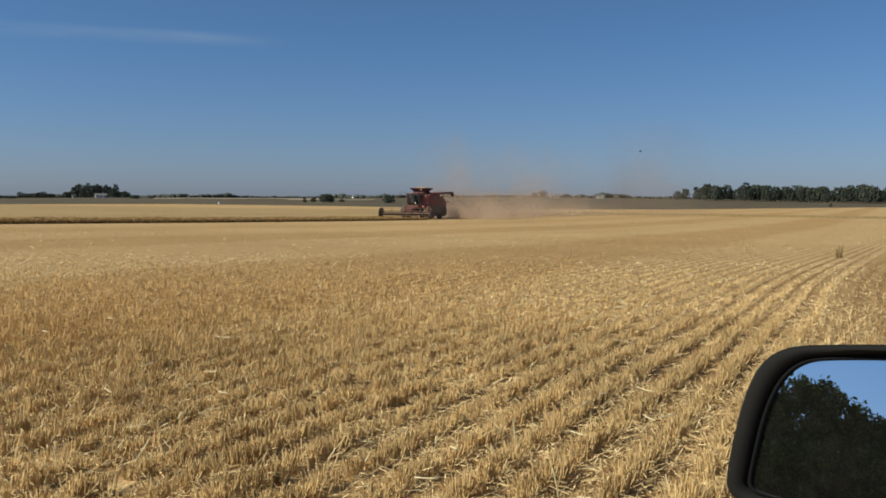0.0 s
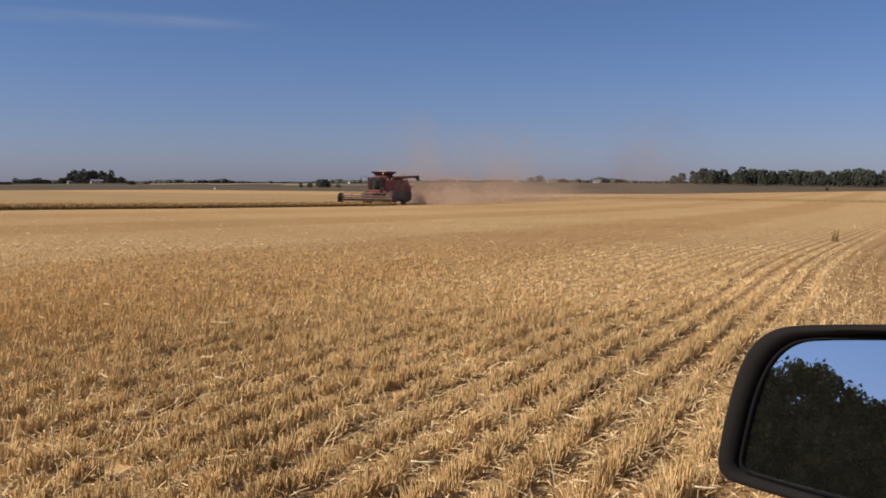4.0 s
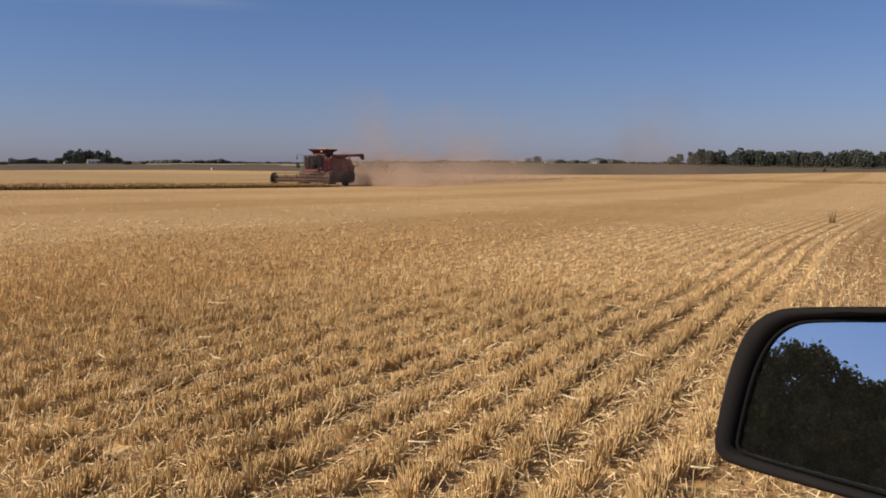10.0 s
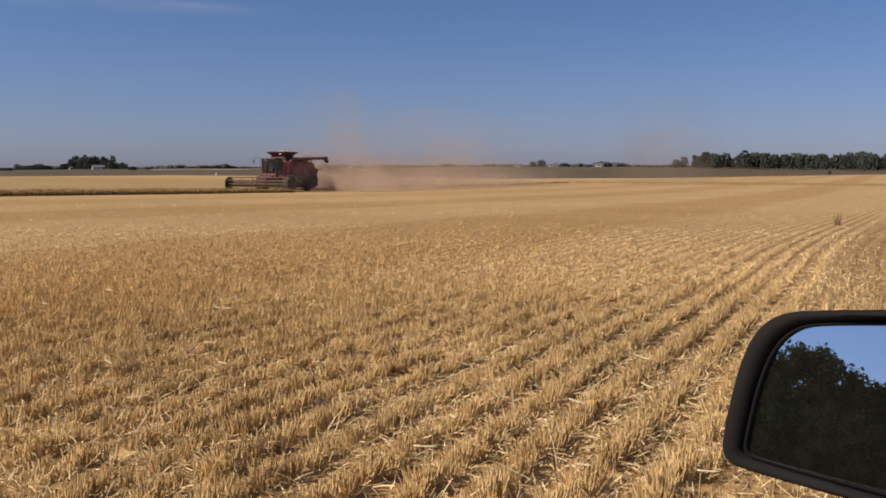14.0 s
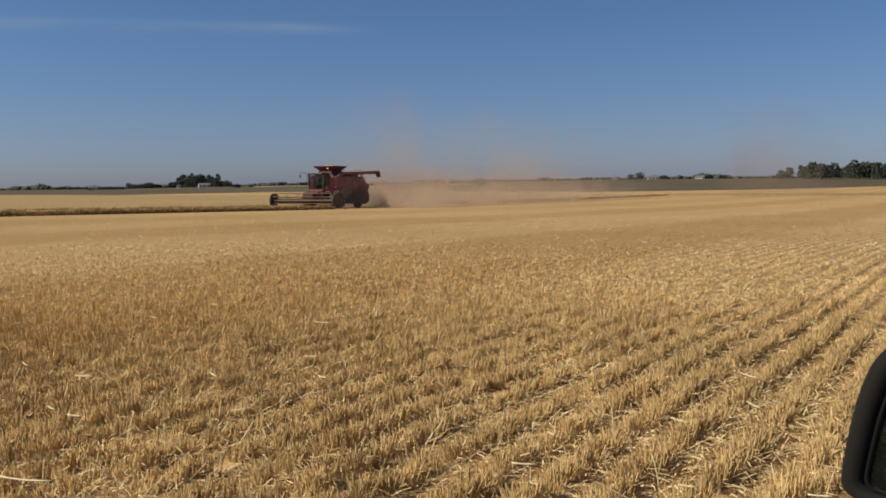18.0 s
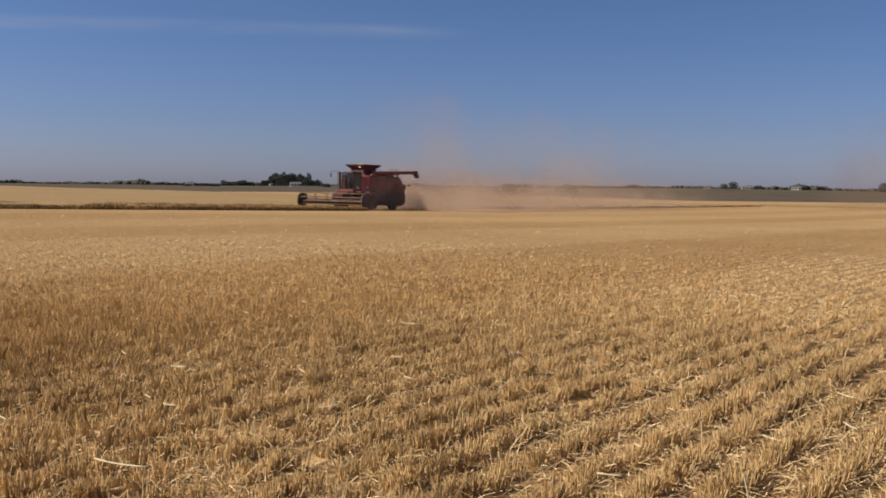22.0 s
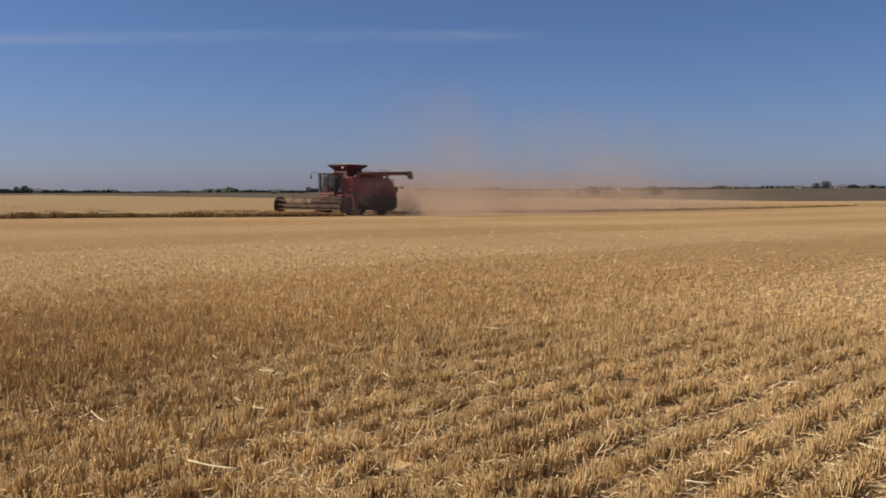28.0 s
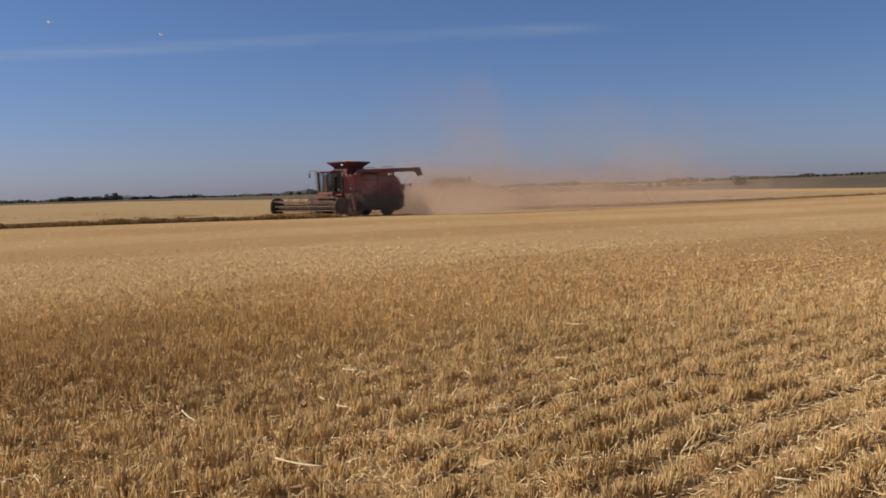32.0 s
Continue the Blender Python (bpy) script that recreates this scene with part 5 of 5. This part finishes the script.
def make_drift():
    """Older dust that hangs over the stubble downwind."""
    out = []
    for az, r, w, h, drift, seed, strength in ((9.0, 175, 24.0, 22.0, 0.5, 31, 0.32),):
        body = [(0.0, 0.0), (0.3, 0.8), (0.5, 1.0), (0.7, 0.7), (1.0, 0.0)]
        mat = billow_material("old_dust", w, h, strength, DUST_RGB, body, seed)
        ob = mesh_object("dust_haze", billow_mesh(w, h, 4.0, seed), mat, True)
        tagged(ob, "faint brown haze of older dust over the field", "dust", kind="stuff")
        out.append((ob, at_bearing(az, r), az, drift))
    return out


DRIFT = make_drift()

# ---------------------------------------------------------------- trees


def far_crown(rnd, w, h, clumps):
    """Uneven crown of leaf clumps; gaps between them."""
    bm = bmesh.new()
    for _ in range(clumps):
        a, q = rnd.uniform(0, 6.28), math.sqrt(rnd.random())
        z = rnd.uniform(0.12, 1.0)
        rad = w * .5 * q * (0.7 + 0.5 * math.sin(2.6 * z + 0.4)) * (1.0 if z < .7 else 1.35 - z * .5)
        c = Vector((rad * math.cos(a), rad * math.sin(a), h * z))
        s = w * rnd.uniform(.03, .075)
        r = bmesh.ops.create_icosphere(bm, subdivisions=1, radius=s, matrix=Matrix.Translation(c) @ Matrix.Diagonal((1, 1, rnd.uniform(1.0, 2.0), 1)))
        for v in r["verts"]:
            v.co += Vector((rnd.uniform(-1, 1), rnd.uniform(-1, 1), rnd.uniform(-1, 1))) * s * .45
    return bm


def far_tree(rnd, w, h, label, group):
    root = thing("tree", label, "tree", group=group)
    b = rod((0, 0, -.3), (0, 0, h * .45), w * .035, w * .02, 7)
    for k in range(5):
        a = rnd.uniform(0, 6.28)
        rod((0, 0, h * rnd.uniform(.2, .4)), (w * .3 * math.cos(a), w * .3 * math.sin(a), h * rnd.uniform(.5, .8)), w * .015, w * .006, 5, b)
    part("trunk", b, M_BARK, root)
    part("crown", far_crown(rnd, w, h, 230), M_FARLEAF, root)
    return root


def make_far_trees():
    rnd = random.Random(5)
    lab = "distant deciduous tree with a dense crown, its green paled for haze"
    kinds = [far_tree(rnd, w, h, lab, "shelterbelt trees") for w, h in ((8, 11), (7, 12.5), (9, 10.5), (6, 9), (7.5, 11.5))]
    used = set()

    def put(az, r, w, h, group):
        k = rnd.randrange(len(kinds))
        p = at_bearing(az, r)
        base = kinds[k]
        ob = base if k not in used else None
        m = Matrix.Translation(p) @ pose(0, 0, 0, 0, 0, rnd.uniform(0, 360))
        if ob is None:
            ob = copy_thing(base, m)
        used.add(k)
        ob.matrix_basis = m
        ob.scale = (w, w, h)
        ob["group"] = group

    # grove by the far road
    az = 13.9
    put(14.1, 730, .85, .72, "shelterbelt trees"); put(14.55, 735, .8, .75, "shelterbelt trees")
    az = 15.2
    while az < 30:
        big = 1.03 + 0.06 * math.sin(az * 2.1) + rnd.uniform(-.10, .07)
        put(az, rnd.uniform(700, 760), rnd.uniform(.8, 1.05), big * rnd.uniform(.9, 1.02), "shelterbelt trees")
        az += rnd.uniform(.13, .30)
    # farmyard trees round the white house
    for az in np.arange(-22.0, -18.6, .15):
        tall = 1.0 if -21.6 < az < -19.3 else .5
        put(az + rnd.uniform(-.05, .05), rnd.uniform(915, 960), .72, 1.02 * tall * rnd.uniform(.82, 1.08), "farmyard trees")
    for az in np.arange(-24.4, -22.7, .2):
        put(az, rnd.uniform(915, 960), .8, rnd.uniform(.32, .48), "farmyard trees")
    for az in np.arange(-26.0, -24.5, .3):
        put(az, rnd.uniform(690, 720), .6, rnd.uniform(.14, .24), "farmyard trees")
    # farmyard further round
    for az in list(np.arange(-43.2, -39.8, .24)):
        put(az + rnd.uniform(-.08, .08), rnd.uniform(900, 960), .8, rnd.uniform(.25, .45) * (1.3 if az > -40.8 else 1), "farmyard trees")
    # single bushes on the pasture
    for az, r, w, h in ((-8.45, 520, .35, .28), (-7.9, 530, .3, .25), (-7.35, 525, .55, .36), (-7.05, 520, .6, .44), (-6.8, 528, .5, .38), (-6.2, 540, .4, .15),
                        (-3.33, 480, .62, .38), (22.6, 560, .28, .20), (6.1, 1000, 1.3, .55), (5.6, 1000, 1.0, .40), (-26.5, 700, .8, .12),
                        (-18.3, 700, .7, .25), (-17.4, 700, .5, .22), (7.5, 1000, .9, .35), (-31.5, 800, .6, .2)):
        put(az, r, w, h, "hedge bushes")


def make_treeline():
    """Low woods along the horizon."""
    rnd = random.Random(8)
    V, F = [], []
    ico = bmesh.new(); bmesh.ops.create_icosphere(ico, subdivisions=1, radius=1.0)
    base = np.array([v.co[:] for v in ico.verts]); tri = np.array([[v.index for v in f.verts] for f in ico.faces]); ico.free()
    n = 0
    for az in np.arange(-62, 40, .055):
        patch = math.sin(az * .8) + math.sin(az * 1.9 + 1) + 0.7 * math.sin(az * 4.7)
        r = 1500 + 350 * math.sin(az * .5) + rnd.uniform(-40, 40)
        h = (2.8 + 1.1 * max(0, patch + .6)) * rnd.uniform(.75, 1.15)
        p = at_bearing(az, r)
        s = np.array([rnd.uniform(2.5, 6.0), rnd.uniform(2.5, 6.0), h * .8])
        V.append(base * s + np.array(p) + (0, 0, h * .3) + np.array([[rnd.uniform(-.4, .4) for _ in range(3)] for _ in base]))
        F.append(tri + n); n += len(base)
    fast_mesh("far_woods", np.concatenate(V), np.concatenate(F), M_WOODS, "stuff", "low woods along the horizon, grey-green with haze in the colour", "woods", size=3)


def make_far_field(az0, az1, r0, r1, label):
    """A strip of pale stubble on the slope beyond the pasture."""
    azs, rs = np.linspace(az0, az1, 60), np.linspace(r0, r1, 8)
    A, R = np.meshgrid(np.radians(azs), rs, indexing="ij")
    R = R * (1 + 0.03 * np.sin(A * 90))
    x, y = R * np.sin(A), R * np.cos(A)
    V = np.stack([x, y, ground_np(x, y) + 0.25], -1).reshape(-1, 3)
    idx = np.arange(60 * 8).reshape(60, 8)
    F = np.stack([idx[:-1, :-1], idx[:-1, 1:], idx[1:, 1:], idx[1:, :-1]], -1).reshape(-1, 4)
    fast_mesh("far_field", V, F, M_FARSTUBBLE, "structure", label, "ground")


make_far_trees()
make_treeline()
make_far_field(-17.5, -6.6, 690, 790, "pale distant stubble field beyond the pasture")
make_far_field(-9.5, -4.2, 640, 690, "pale distant stubble field beyond the pasture")


def leaf_crown(rnd, w, h, leaves, foot):
    """Crown of single leaves gathered in sprays about limb ends."""
    sprays = []
    for _ in range(120):
        a, z = rnd.uniform(0, 6.28), rnd.uniform(foot, 1.0)
        rad = w * .5 * math.sqrt(rnd.random()) * (0.75 + .35 * math.sin(z * 9)) * (1.0 if z < .6 else (1.35 - z) / .75)
        sprays.append((rad * math.cos(a), rad * math.sin(a), h * z, rnd.uniform(.3, .85)))
    sp = np.array(sprays)
    g = np.random.default_rng(rnd.randrange(9999))
    k = g.integers(0, len(sp), leaves)
    d = g.normal(0, 1, (leaves, 3)); d /= np.linalg.norm(d, axis=1)[:, None]
    c = sp[k, :3] + d * (sp[k, 3] * g.uniform(.2, 1, leaves) ** .6)[:, None]
    n1 = g.normal(0, 1, (leaves, 3)); n1 /= np.linalg.norm(n1, axis=1)[:, None]
    n2 = np.cross(n1, g.normal(0, 1, (leaves, 3))); n2 /= np.linalg.norm(n2, axis=1)[:, None]
    s = g.uniform(.06, .165, leaves)[:, None]
    V = np.stack([c - n1 * s, c + n2 * s * .6, c + n1 * s, c - n2 * s * .6], 1).reshape(-1, 3)
    return V, np.arange(4 * leaves).reshape(-1, 4)


def make_shelterbelt():
    """Trees behind the vehicle, seen in its mirror."""
    rnd = random.Random(21)
    front = ((242, 46, 5.6, 4.6), (239.4, 46, 5.8, 3.6), (237.6, 46, 6.8, 2.8), (236.2, 46, 7.2, 2.3), (234.8, 46, 7.6, 2.2), (233.05, 46, 6.45, 1.4), (231.5, 46, 6.1, 1.9),
             (229.6, 46, 5.9, 2.6), (227, 46, 6.2, 4.5), (224, 47, 6.0, 5.5), (245.5, 46, 5.6, 5.5), (249.5, 47, 5.6, 6.0))
    back = tuple((az, 51, 5.3 + 0.3 * math.sin(az), 5.0) for az in range(222, 254, 3)) + tuple((az, 44, 4.2, 5.5) for az in range(224, 252, 4)) + tuple((az, 57, 5.0, 8.0) for az in range(222, 256, 5))
    for az, r, h, w in front + back:
        p = at_bearing(az, r)
        root = thing("shelterbelt_tree", "leafy maple in a shelterbelt, dark against the light", "tree", Matrix.Translation(p), "shelterbelt behind the vehicle")
        b = rod((0, 0, -.2), (0.1, 0, h * .35), .17, .12, 9)
        for k in range(9):
            a = rnd.uniform(0, 6.28); z = h * rnd.uniform(.15, .5)
            rod((0.05, 0, z), (w * .32 * math.cos(a), w * .32 * math.sin(a), min(h * .92, z + h * rnd.uniform(.2, .5))), .06, .015, 6, b)
        part("trunk", b, M_BARK, root)
        V, F = leaf_crown(rnd, w, h, 7000, 0.0)
        cr = fast_mesh("crown", V, F, M_LEAF, "", "")
        cr.parent = root


make_shelterbelt()

# ---------------------------------------------------------------- farmyard, weeds, small things


def house(az, r, w, d, h, turn, label):
    root = thing("farmhouse", label, "house", Matrix.Translation(at_bearing(az, r)) @ pose(0, 0, 0, 0, 0, -az + turn))
    part("wall", box((0, 0, h / 2 - .2), (w, d, h + .4)), M_WHITE, root)
    part("roof", prism([(-d / 2 - .4, h), (0, h + d * .26), (d / 2 + .4, h)], -w / 2 - .4, w / 2 + .4), M_ROOF, root, m=pose(0, 0, 0, 0, 0, 90))
    for k in range(3):
        x = -w * .33 + k * w * .33
        win = part("window", box((x, -d / 2 - .03, h * .55), (1.3, .08, 1.1)), M_BLACK, root)
        part("sill", box((x, -d / 2 - .08, h * .55 - .6), (1.5, .16, .08)), M_WHITE, win)
    part("door", box((w * .42, -d / 2 - .03, 1.0), (.9, .08, 2.0)), M_ROOF, root)
    return root


house(-20.15, 885, 10, 6, 2.2, 4, "white single-storey farmhouse before dark trees")
house(-21.6, 890, 3, 3, 1.5, 10, "small white shed beside the farmhouse")
house(-39.7, 880, 6, 5, 2.2, -8, "small white farm building at the field's end")
house(4.7, 1010, 8, 6, 1.8, 0, "pale distant farm building")
house(6.9, 1010, 11, 6, 1.6, 5, "long pale distant farm building")
house(9.6, 1010, 9, 6, 1.8, -6, "pale distant farm building among bushes")
house(-26.3, 890, 9, 5, 1.5, 6, "low white distant farm shed")
house(-5.4, 960, 5, 5, 1.8, 12, "pale distant shed on the horizon")


def grain_bin(az, r, rad, h):
    root = thing("grain_bin", "pale round grain bin on the field", "grain bin", Matrix.Translation(at_bearing(az, r)))
    part("bin_wall", rod((0, 0, -.3), (0, 0, h), rad, n=20), M_WHITE, root)
    part("bin_roof", rod((0, 0, h), (0, 0, h + rad * .5), rad * 1.04, .12, 20), M_GREY, root)


grain_bin(-13.5, 425, .6, .8)


def make_tuft():
    p = at_bearing(23.1, 31.0)
    n = 130
    g = np.random.default_rng(3)
    x, y = p.x + g.normal(0, .055, n), p.y + g.normal(0, .055, n)
    z = ground_np(x, y)
    h = g.uniform(.08, .46, n) ; w = .0050
    a = g.uniform(0, 3.14, n); th = g.uniform(0, 6.28, n); ln = g.uniform(0, .40, n) * h
    dx, dy = np.cos(a) * w, np.sin(a) * w
    tx, ty = x + np.cos(th) * ln, y + np.sin(th) * ln
    V = np.stack([np.stack([x - dx, y - dy, z - .01], -1), np.stack([x + dx, y + dy, z - .01], -1), np.stack([tx + dx * .5, ty + dy * .5, z + h], -1), np.stack([tx - dx * .5, ty - dy * .5, z + h], -1)], 1).reshape(-1, 3)
    ob = fast_mesh("weed_tuft", V, np.arange(4 * n).reshape(-1, 4), M_TUFT, "", "tall dry weed tuft standing in the stubble", "weed")


make_tuft()

def fly(size, label):
    root = thing("insect", label, "insect")
    b = bmesh.new()
    bmesh.ops.create_icosphere(b, subdivisions=2, radius=1, matrix=Matrix.Diagonal((size * .5, size * .18, size * .18, 1)))
    part("body", b, M_BIRD, root)
    for k in (1, -1):
        part("wing", prism([(-size * .1, 0), (size * .15, 0), (size * .05, size * .45), (-size * .25, size * .42)], 0.0, size * .02, axis="z"), M_BIRD, root, m=pose(0, 0, size * .12, 25 * k, 0, 0 if k > 0 else 180))
    return root


def flake(size, label):
    b = bmesh.new()
    vs = [b.verts.new((size * x, size * .25 * math.sin(x * 3), size * .18 * z)) for x in (-.5, -.15, .2, .5) for z in (-1, 1)]
    for k in range(3):
        b.faces.new((vs[2 * k], vs[2 * k + 2], vs[2 * k + 3], vs[2 * k + 1]))
    bmesh.ops.solidify(b, geom=b.faces[:], thickness=size * .03)
    return tagged(mesh_object("chaff_flake", b, M_CHAFF), label, "chaff")


FLIES = []
for size, rows in ((0.016, ((0.0, 60, 4, 3.0), (5.85, 32, 3.6, 3.0), (6.0, 24.5, 3.26, 3.0), (6.15, 31, 5.0, 3.2), (32.0, 80, 5, 3.5))),
                   (0.012, ((0.0, 11.9, 2.87, 3.6), (0.25, 40, 7, 4.0), (32.0, 90, 7, 4.0)))):
    FLIES.append((fly(size, "small dark fly passing in the air"), rows))
for size, rows in ((0.012, ((0.0, -110, 12, 3.0), (31.8, -62, 11, 2.6), (32.0, -43.8, 10.1, 2.5))),
                   (0.010, ((0.0, -115, 12, 3.0), (31.8, -60, 10, 2.6), (32.0, -37.8, 9.6, 2.5))),
                   (0.020, ((0.0, 70, 4, 3.4), (30.35, 12, 3.4, 3.0), (30.5, 2.2, 2.63, 3.0), (30.65, -9.5, 20, 3.0), (32.0, -60, 45, 3.0)))):
    FLIES.append((flake(size, "pale flake of chaff drifting in the air"), rows))

# ---------------------------------------------------------------- the vehicle's mirror
MIR_C = Vector((0.2898, 0.7223, -0.1854)) * 1.19 + Vector((0, 0, EYE))
MIR_N = heading(218.5, 9.3)


def mirror_frame():
    right = Vector((0, 0, 1)).cross(MIR_N).normalized()
    up = MIR_N.cross(right)
    m = Matrix((right, up, MIR_N)).transposed().to_4x4()
    m.translation = MIR_C
    return m


def outline(points, scale, steps=4):
    """Rounds a coarse outline by corner cutting."""
    p = [Vector(q) * scale for q in points]
    for _ in range(steps):
        p = [v for i in range(len(p)) for v in (p[i] * .75 + p[(i + 1) % len(p)] * .25, p[i] * .25 + p[(i + 1) % len(p)] * .75)]
    return p


def make_mirror():
    root = thing("vehicle_door", "dark pickup door with a black side mirror on a short arm", "vehicle")
    m = mirror_frame()
    outer = outline([(0.215, 0.0915), (0.0061, 0.0742), (-0.0325, 0.0652), (-0.0520, 0.0340), (-0.0628, -0.0410), (-0.0588, -0.0560), (-0.0430, -0.0622), (0.215, -0.0790)], 1.19, 3)
    inner = outline([(0.196, 0.0830), (0.0130, 0.0652), (-0.0170, 0.0560), (-0.0350, 0.0240), (-0.0440, -0.0370), (-0.0435, -0.0485), (-0.0310, -0.0525), (0.196, -0.0690)], 1.19, 3)
    # housing: a rounded shell, deep in front, with a lip round the glass
    bm = bmesh.new()
    n = len(outer)
    cen = Vector((0.09, 0.005))
    levels = [(0.0, 1.0, inner, 0.0), (0.010, 1.0, inner, 0.004), (0.016, 1.0, outer, -0.006), (0.006, 1.0, outer, 0.0), (-0.035, .97, outer, 0.0), (-0.07, .84, outer, 0.0), (-0.09, .55, outer, 0.0)]
    rings = []
    for z, s, src, grow in levels:
        ring = []
        for q in src:
            d = q - cen
            w = cen + d * s + (d.normalized() * grow if d.length else d)
            ring.append(bm.verts.new((w.x, w.y, z)))
        rings.append(ring)
    for a, b in zip(rings, rings[1:]):
        for i in range(n):
            bm.faces.new((a[i], a[(i + 1) % n], b[(i + 1) % n], b[i]))
    bm.faces.new(rings[-1])
    bmesh.ops.recalc_face_normals(bm, faces=bm.faces)
    part("mirror_housing", bm, M_PLASTIC, root, "black grained plastic mirror housing", m, True)
    g = bmesh.new()
    g.faces.new([g.verts.new((q.x, q.y, 0.003)) for q in inner])
    bmesh.ops.recalc_face_normals(g, faces=g.faces)
    r = bmesh.ops.extrude_face_region(g, geom=g.faces[:])
    for v in r["geom"]:
        if isinstance(v, bmesh.types.BMVert):
            v.co.z -= 0.004
    bmesh.ops.recalc_face_normals(g, faces=g.faces)
    part("mirror_glass", g, M_MIRROR, root, "slightly dusty mirror glass", m)
    # thin grey lip between glass and housing
    lip = bmesh.new()
    la = []
    for q in inner:
        d = (cen - q).normalized()
        la.append([lip.verts.new((q.x + d.x * k, q.y + d.y * k, z)) for k, z in ((0.0, 0.0045), (0.0, 0.007), (0.0035, 0.006), (0.0035, 0.0038))])
    for i in range(n):
        a, b = la[i], la[(i + 1) % n]
        for k in range(4):
            lip.faces.new((a[k], a[(k + 1) % 4], b[(k + 1) % 4], b[k]))
    bmesh.ops.recalc_face_normals(lip, faces=lip.faces)
    part("mirror_lip", lip, M_BEZEL, root, "", m, True)
    # door of the vehicle, below and beside the open window
    out, fwd = heading(-38), heading(52)
    dm = Matrix((fwd, out, Vector((0, 0, 1)))).transposed().to_4x4()
    dm.translation = Vector((0, 0, 0)) + out * 0.30
    part("door_shell", prism([(-0.75, 0.45), (-0.75, 1.02), (0.55, 1.05), (0.95, 1.02), (0.95, 0.45)], -0.10, 0.03, 0.02), M_PAINT, root, "dark painted door panel", dm)
    part("sail_panel", prism([(0.66, 1.04), (0.95, 1.03), (0.95, 1.26), (0.82, 1.26)], -0.02, 0.02, 0.008), M_PLASTIC, root, "", dm)
    end = m @ Vector((0.215 * 1.19, 0.0, -0.03))
    root_at = dm @ Vector((0.86, 0.0, 1.14))
    part("mirror_arm", rod(end, root_at, 0.028, 0.04, 12), M_PLASTIC, root)
    tyre_at = dm @ Vector((0.15, -0.02, 0.0))
    part("door_sill", rod((tyre_at.x, tyre_at.y, 0.0), (tyre_at.x, tyre_at.y, 0.46), 0.05, n=10), M_BLACK, root)
    return root


make_mirror()

# ---------------------------------------------------------------- motion


def motions():
    rows = [(t, drive_pose(t)) for t in range(0, 33, 2)]
    walk(HARVESTER, rows)
    speed = 2.09
    for w, r in ROLLS:
        c = w.matrix_basis.translation.copy()
        step = 0.5
        walk(w, [(k * step, Matrix.Translation(c) @ Matrix.Rotation(speed * k * step / r, 4, "Y")) for k in range(int(32 / step) + 1)])
    walk(REEL, [(k * .2, Matrix.Translation(REEL_AT) @ Matrix.Rotation(5.0 * k * .2, 4, "Y")) for k in range(161)])
    walk(DUST, rows)
    for ob, m, ph, amp in PUFFS:
        walk(ob, [(t, m @ pose(amp * math.sin(ph + t * .33), amp * .6 * math.sin(ph * 2 + t * .45), 0)) for t in range(0, 33, 4)])
    for ob, p, az, drift in DRIFT:
        walk(ob, [(t, Matrix.Translation(p + heading(az + 90) * drift * t * .35) @ pose(0, 0, 0, 0, 0, 180 - az)) for t in (0, 16, 32)])
    for ob, rows_ in FLIES:
        walk(ob, [(t, Matrix.Translation(heading(az, el) * r + Vector((0, 0, EYE))) @ pose(0, 0, 0, 20, 10, -az + 30)) for t, az, el, r in rows_])
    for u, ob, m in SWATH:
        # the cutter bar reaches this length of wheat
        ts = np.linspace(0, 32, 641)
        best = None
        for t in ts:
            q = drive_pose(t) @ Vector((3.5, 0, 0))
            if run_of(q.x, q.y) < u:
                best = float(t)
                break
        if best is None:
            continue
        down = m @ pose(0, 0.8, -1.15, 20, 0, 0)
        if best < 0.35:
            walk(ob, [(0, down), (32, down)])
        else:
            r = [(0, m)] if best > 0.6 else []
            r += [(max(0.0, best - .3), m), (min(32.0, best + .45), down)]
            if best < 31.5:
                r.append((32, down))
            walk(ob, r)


motions()
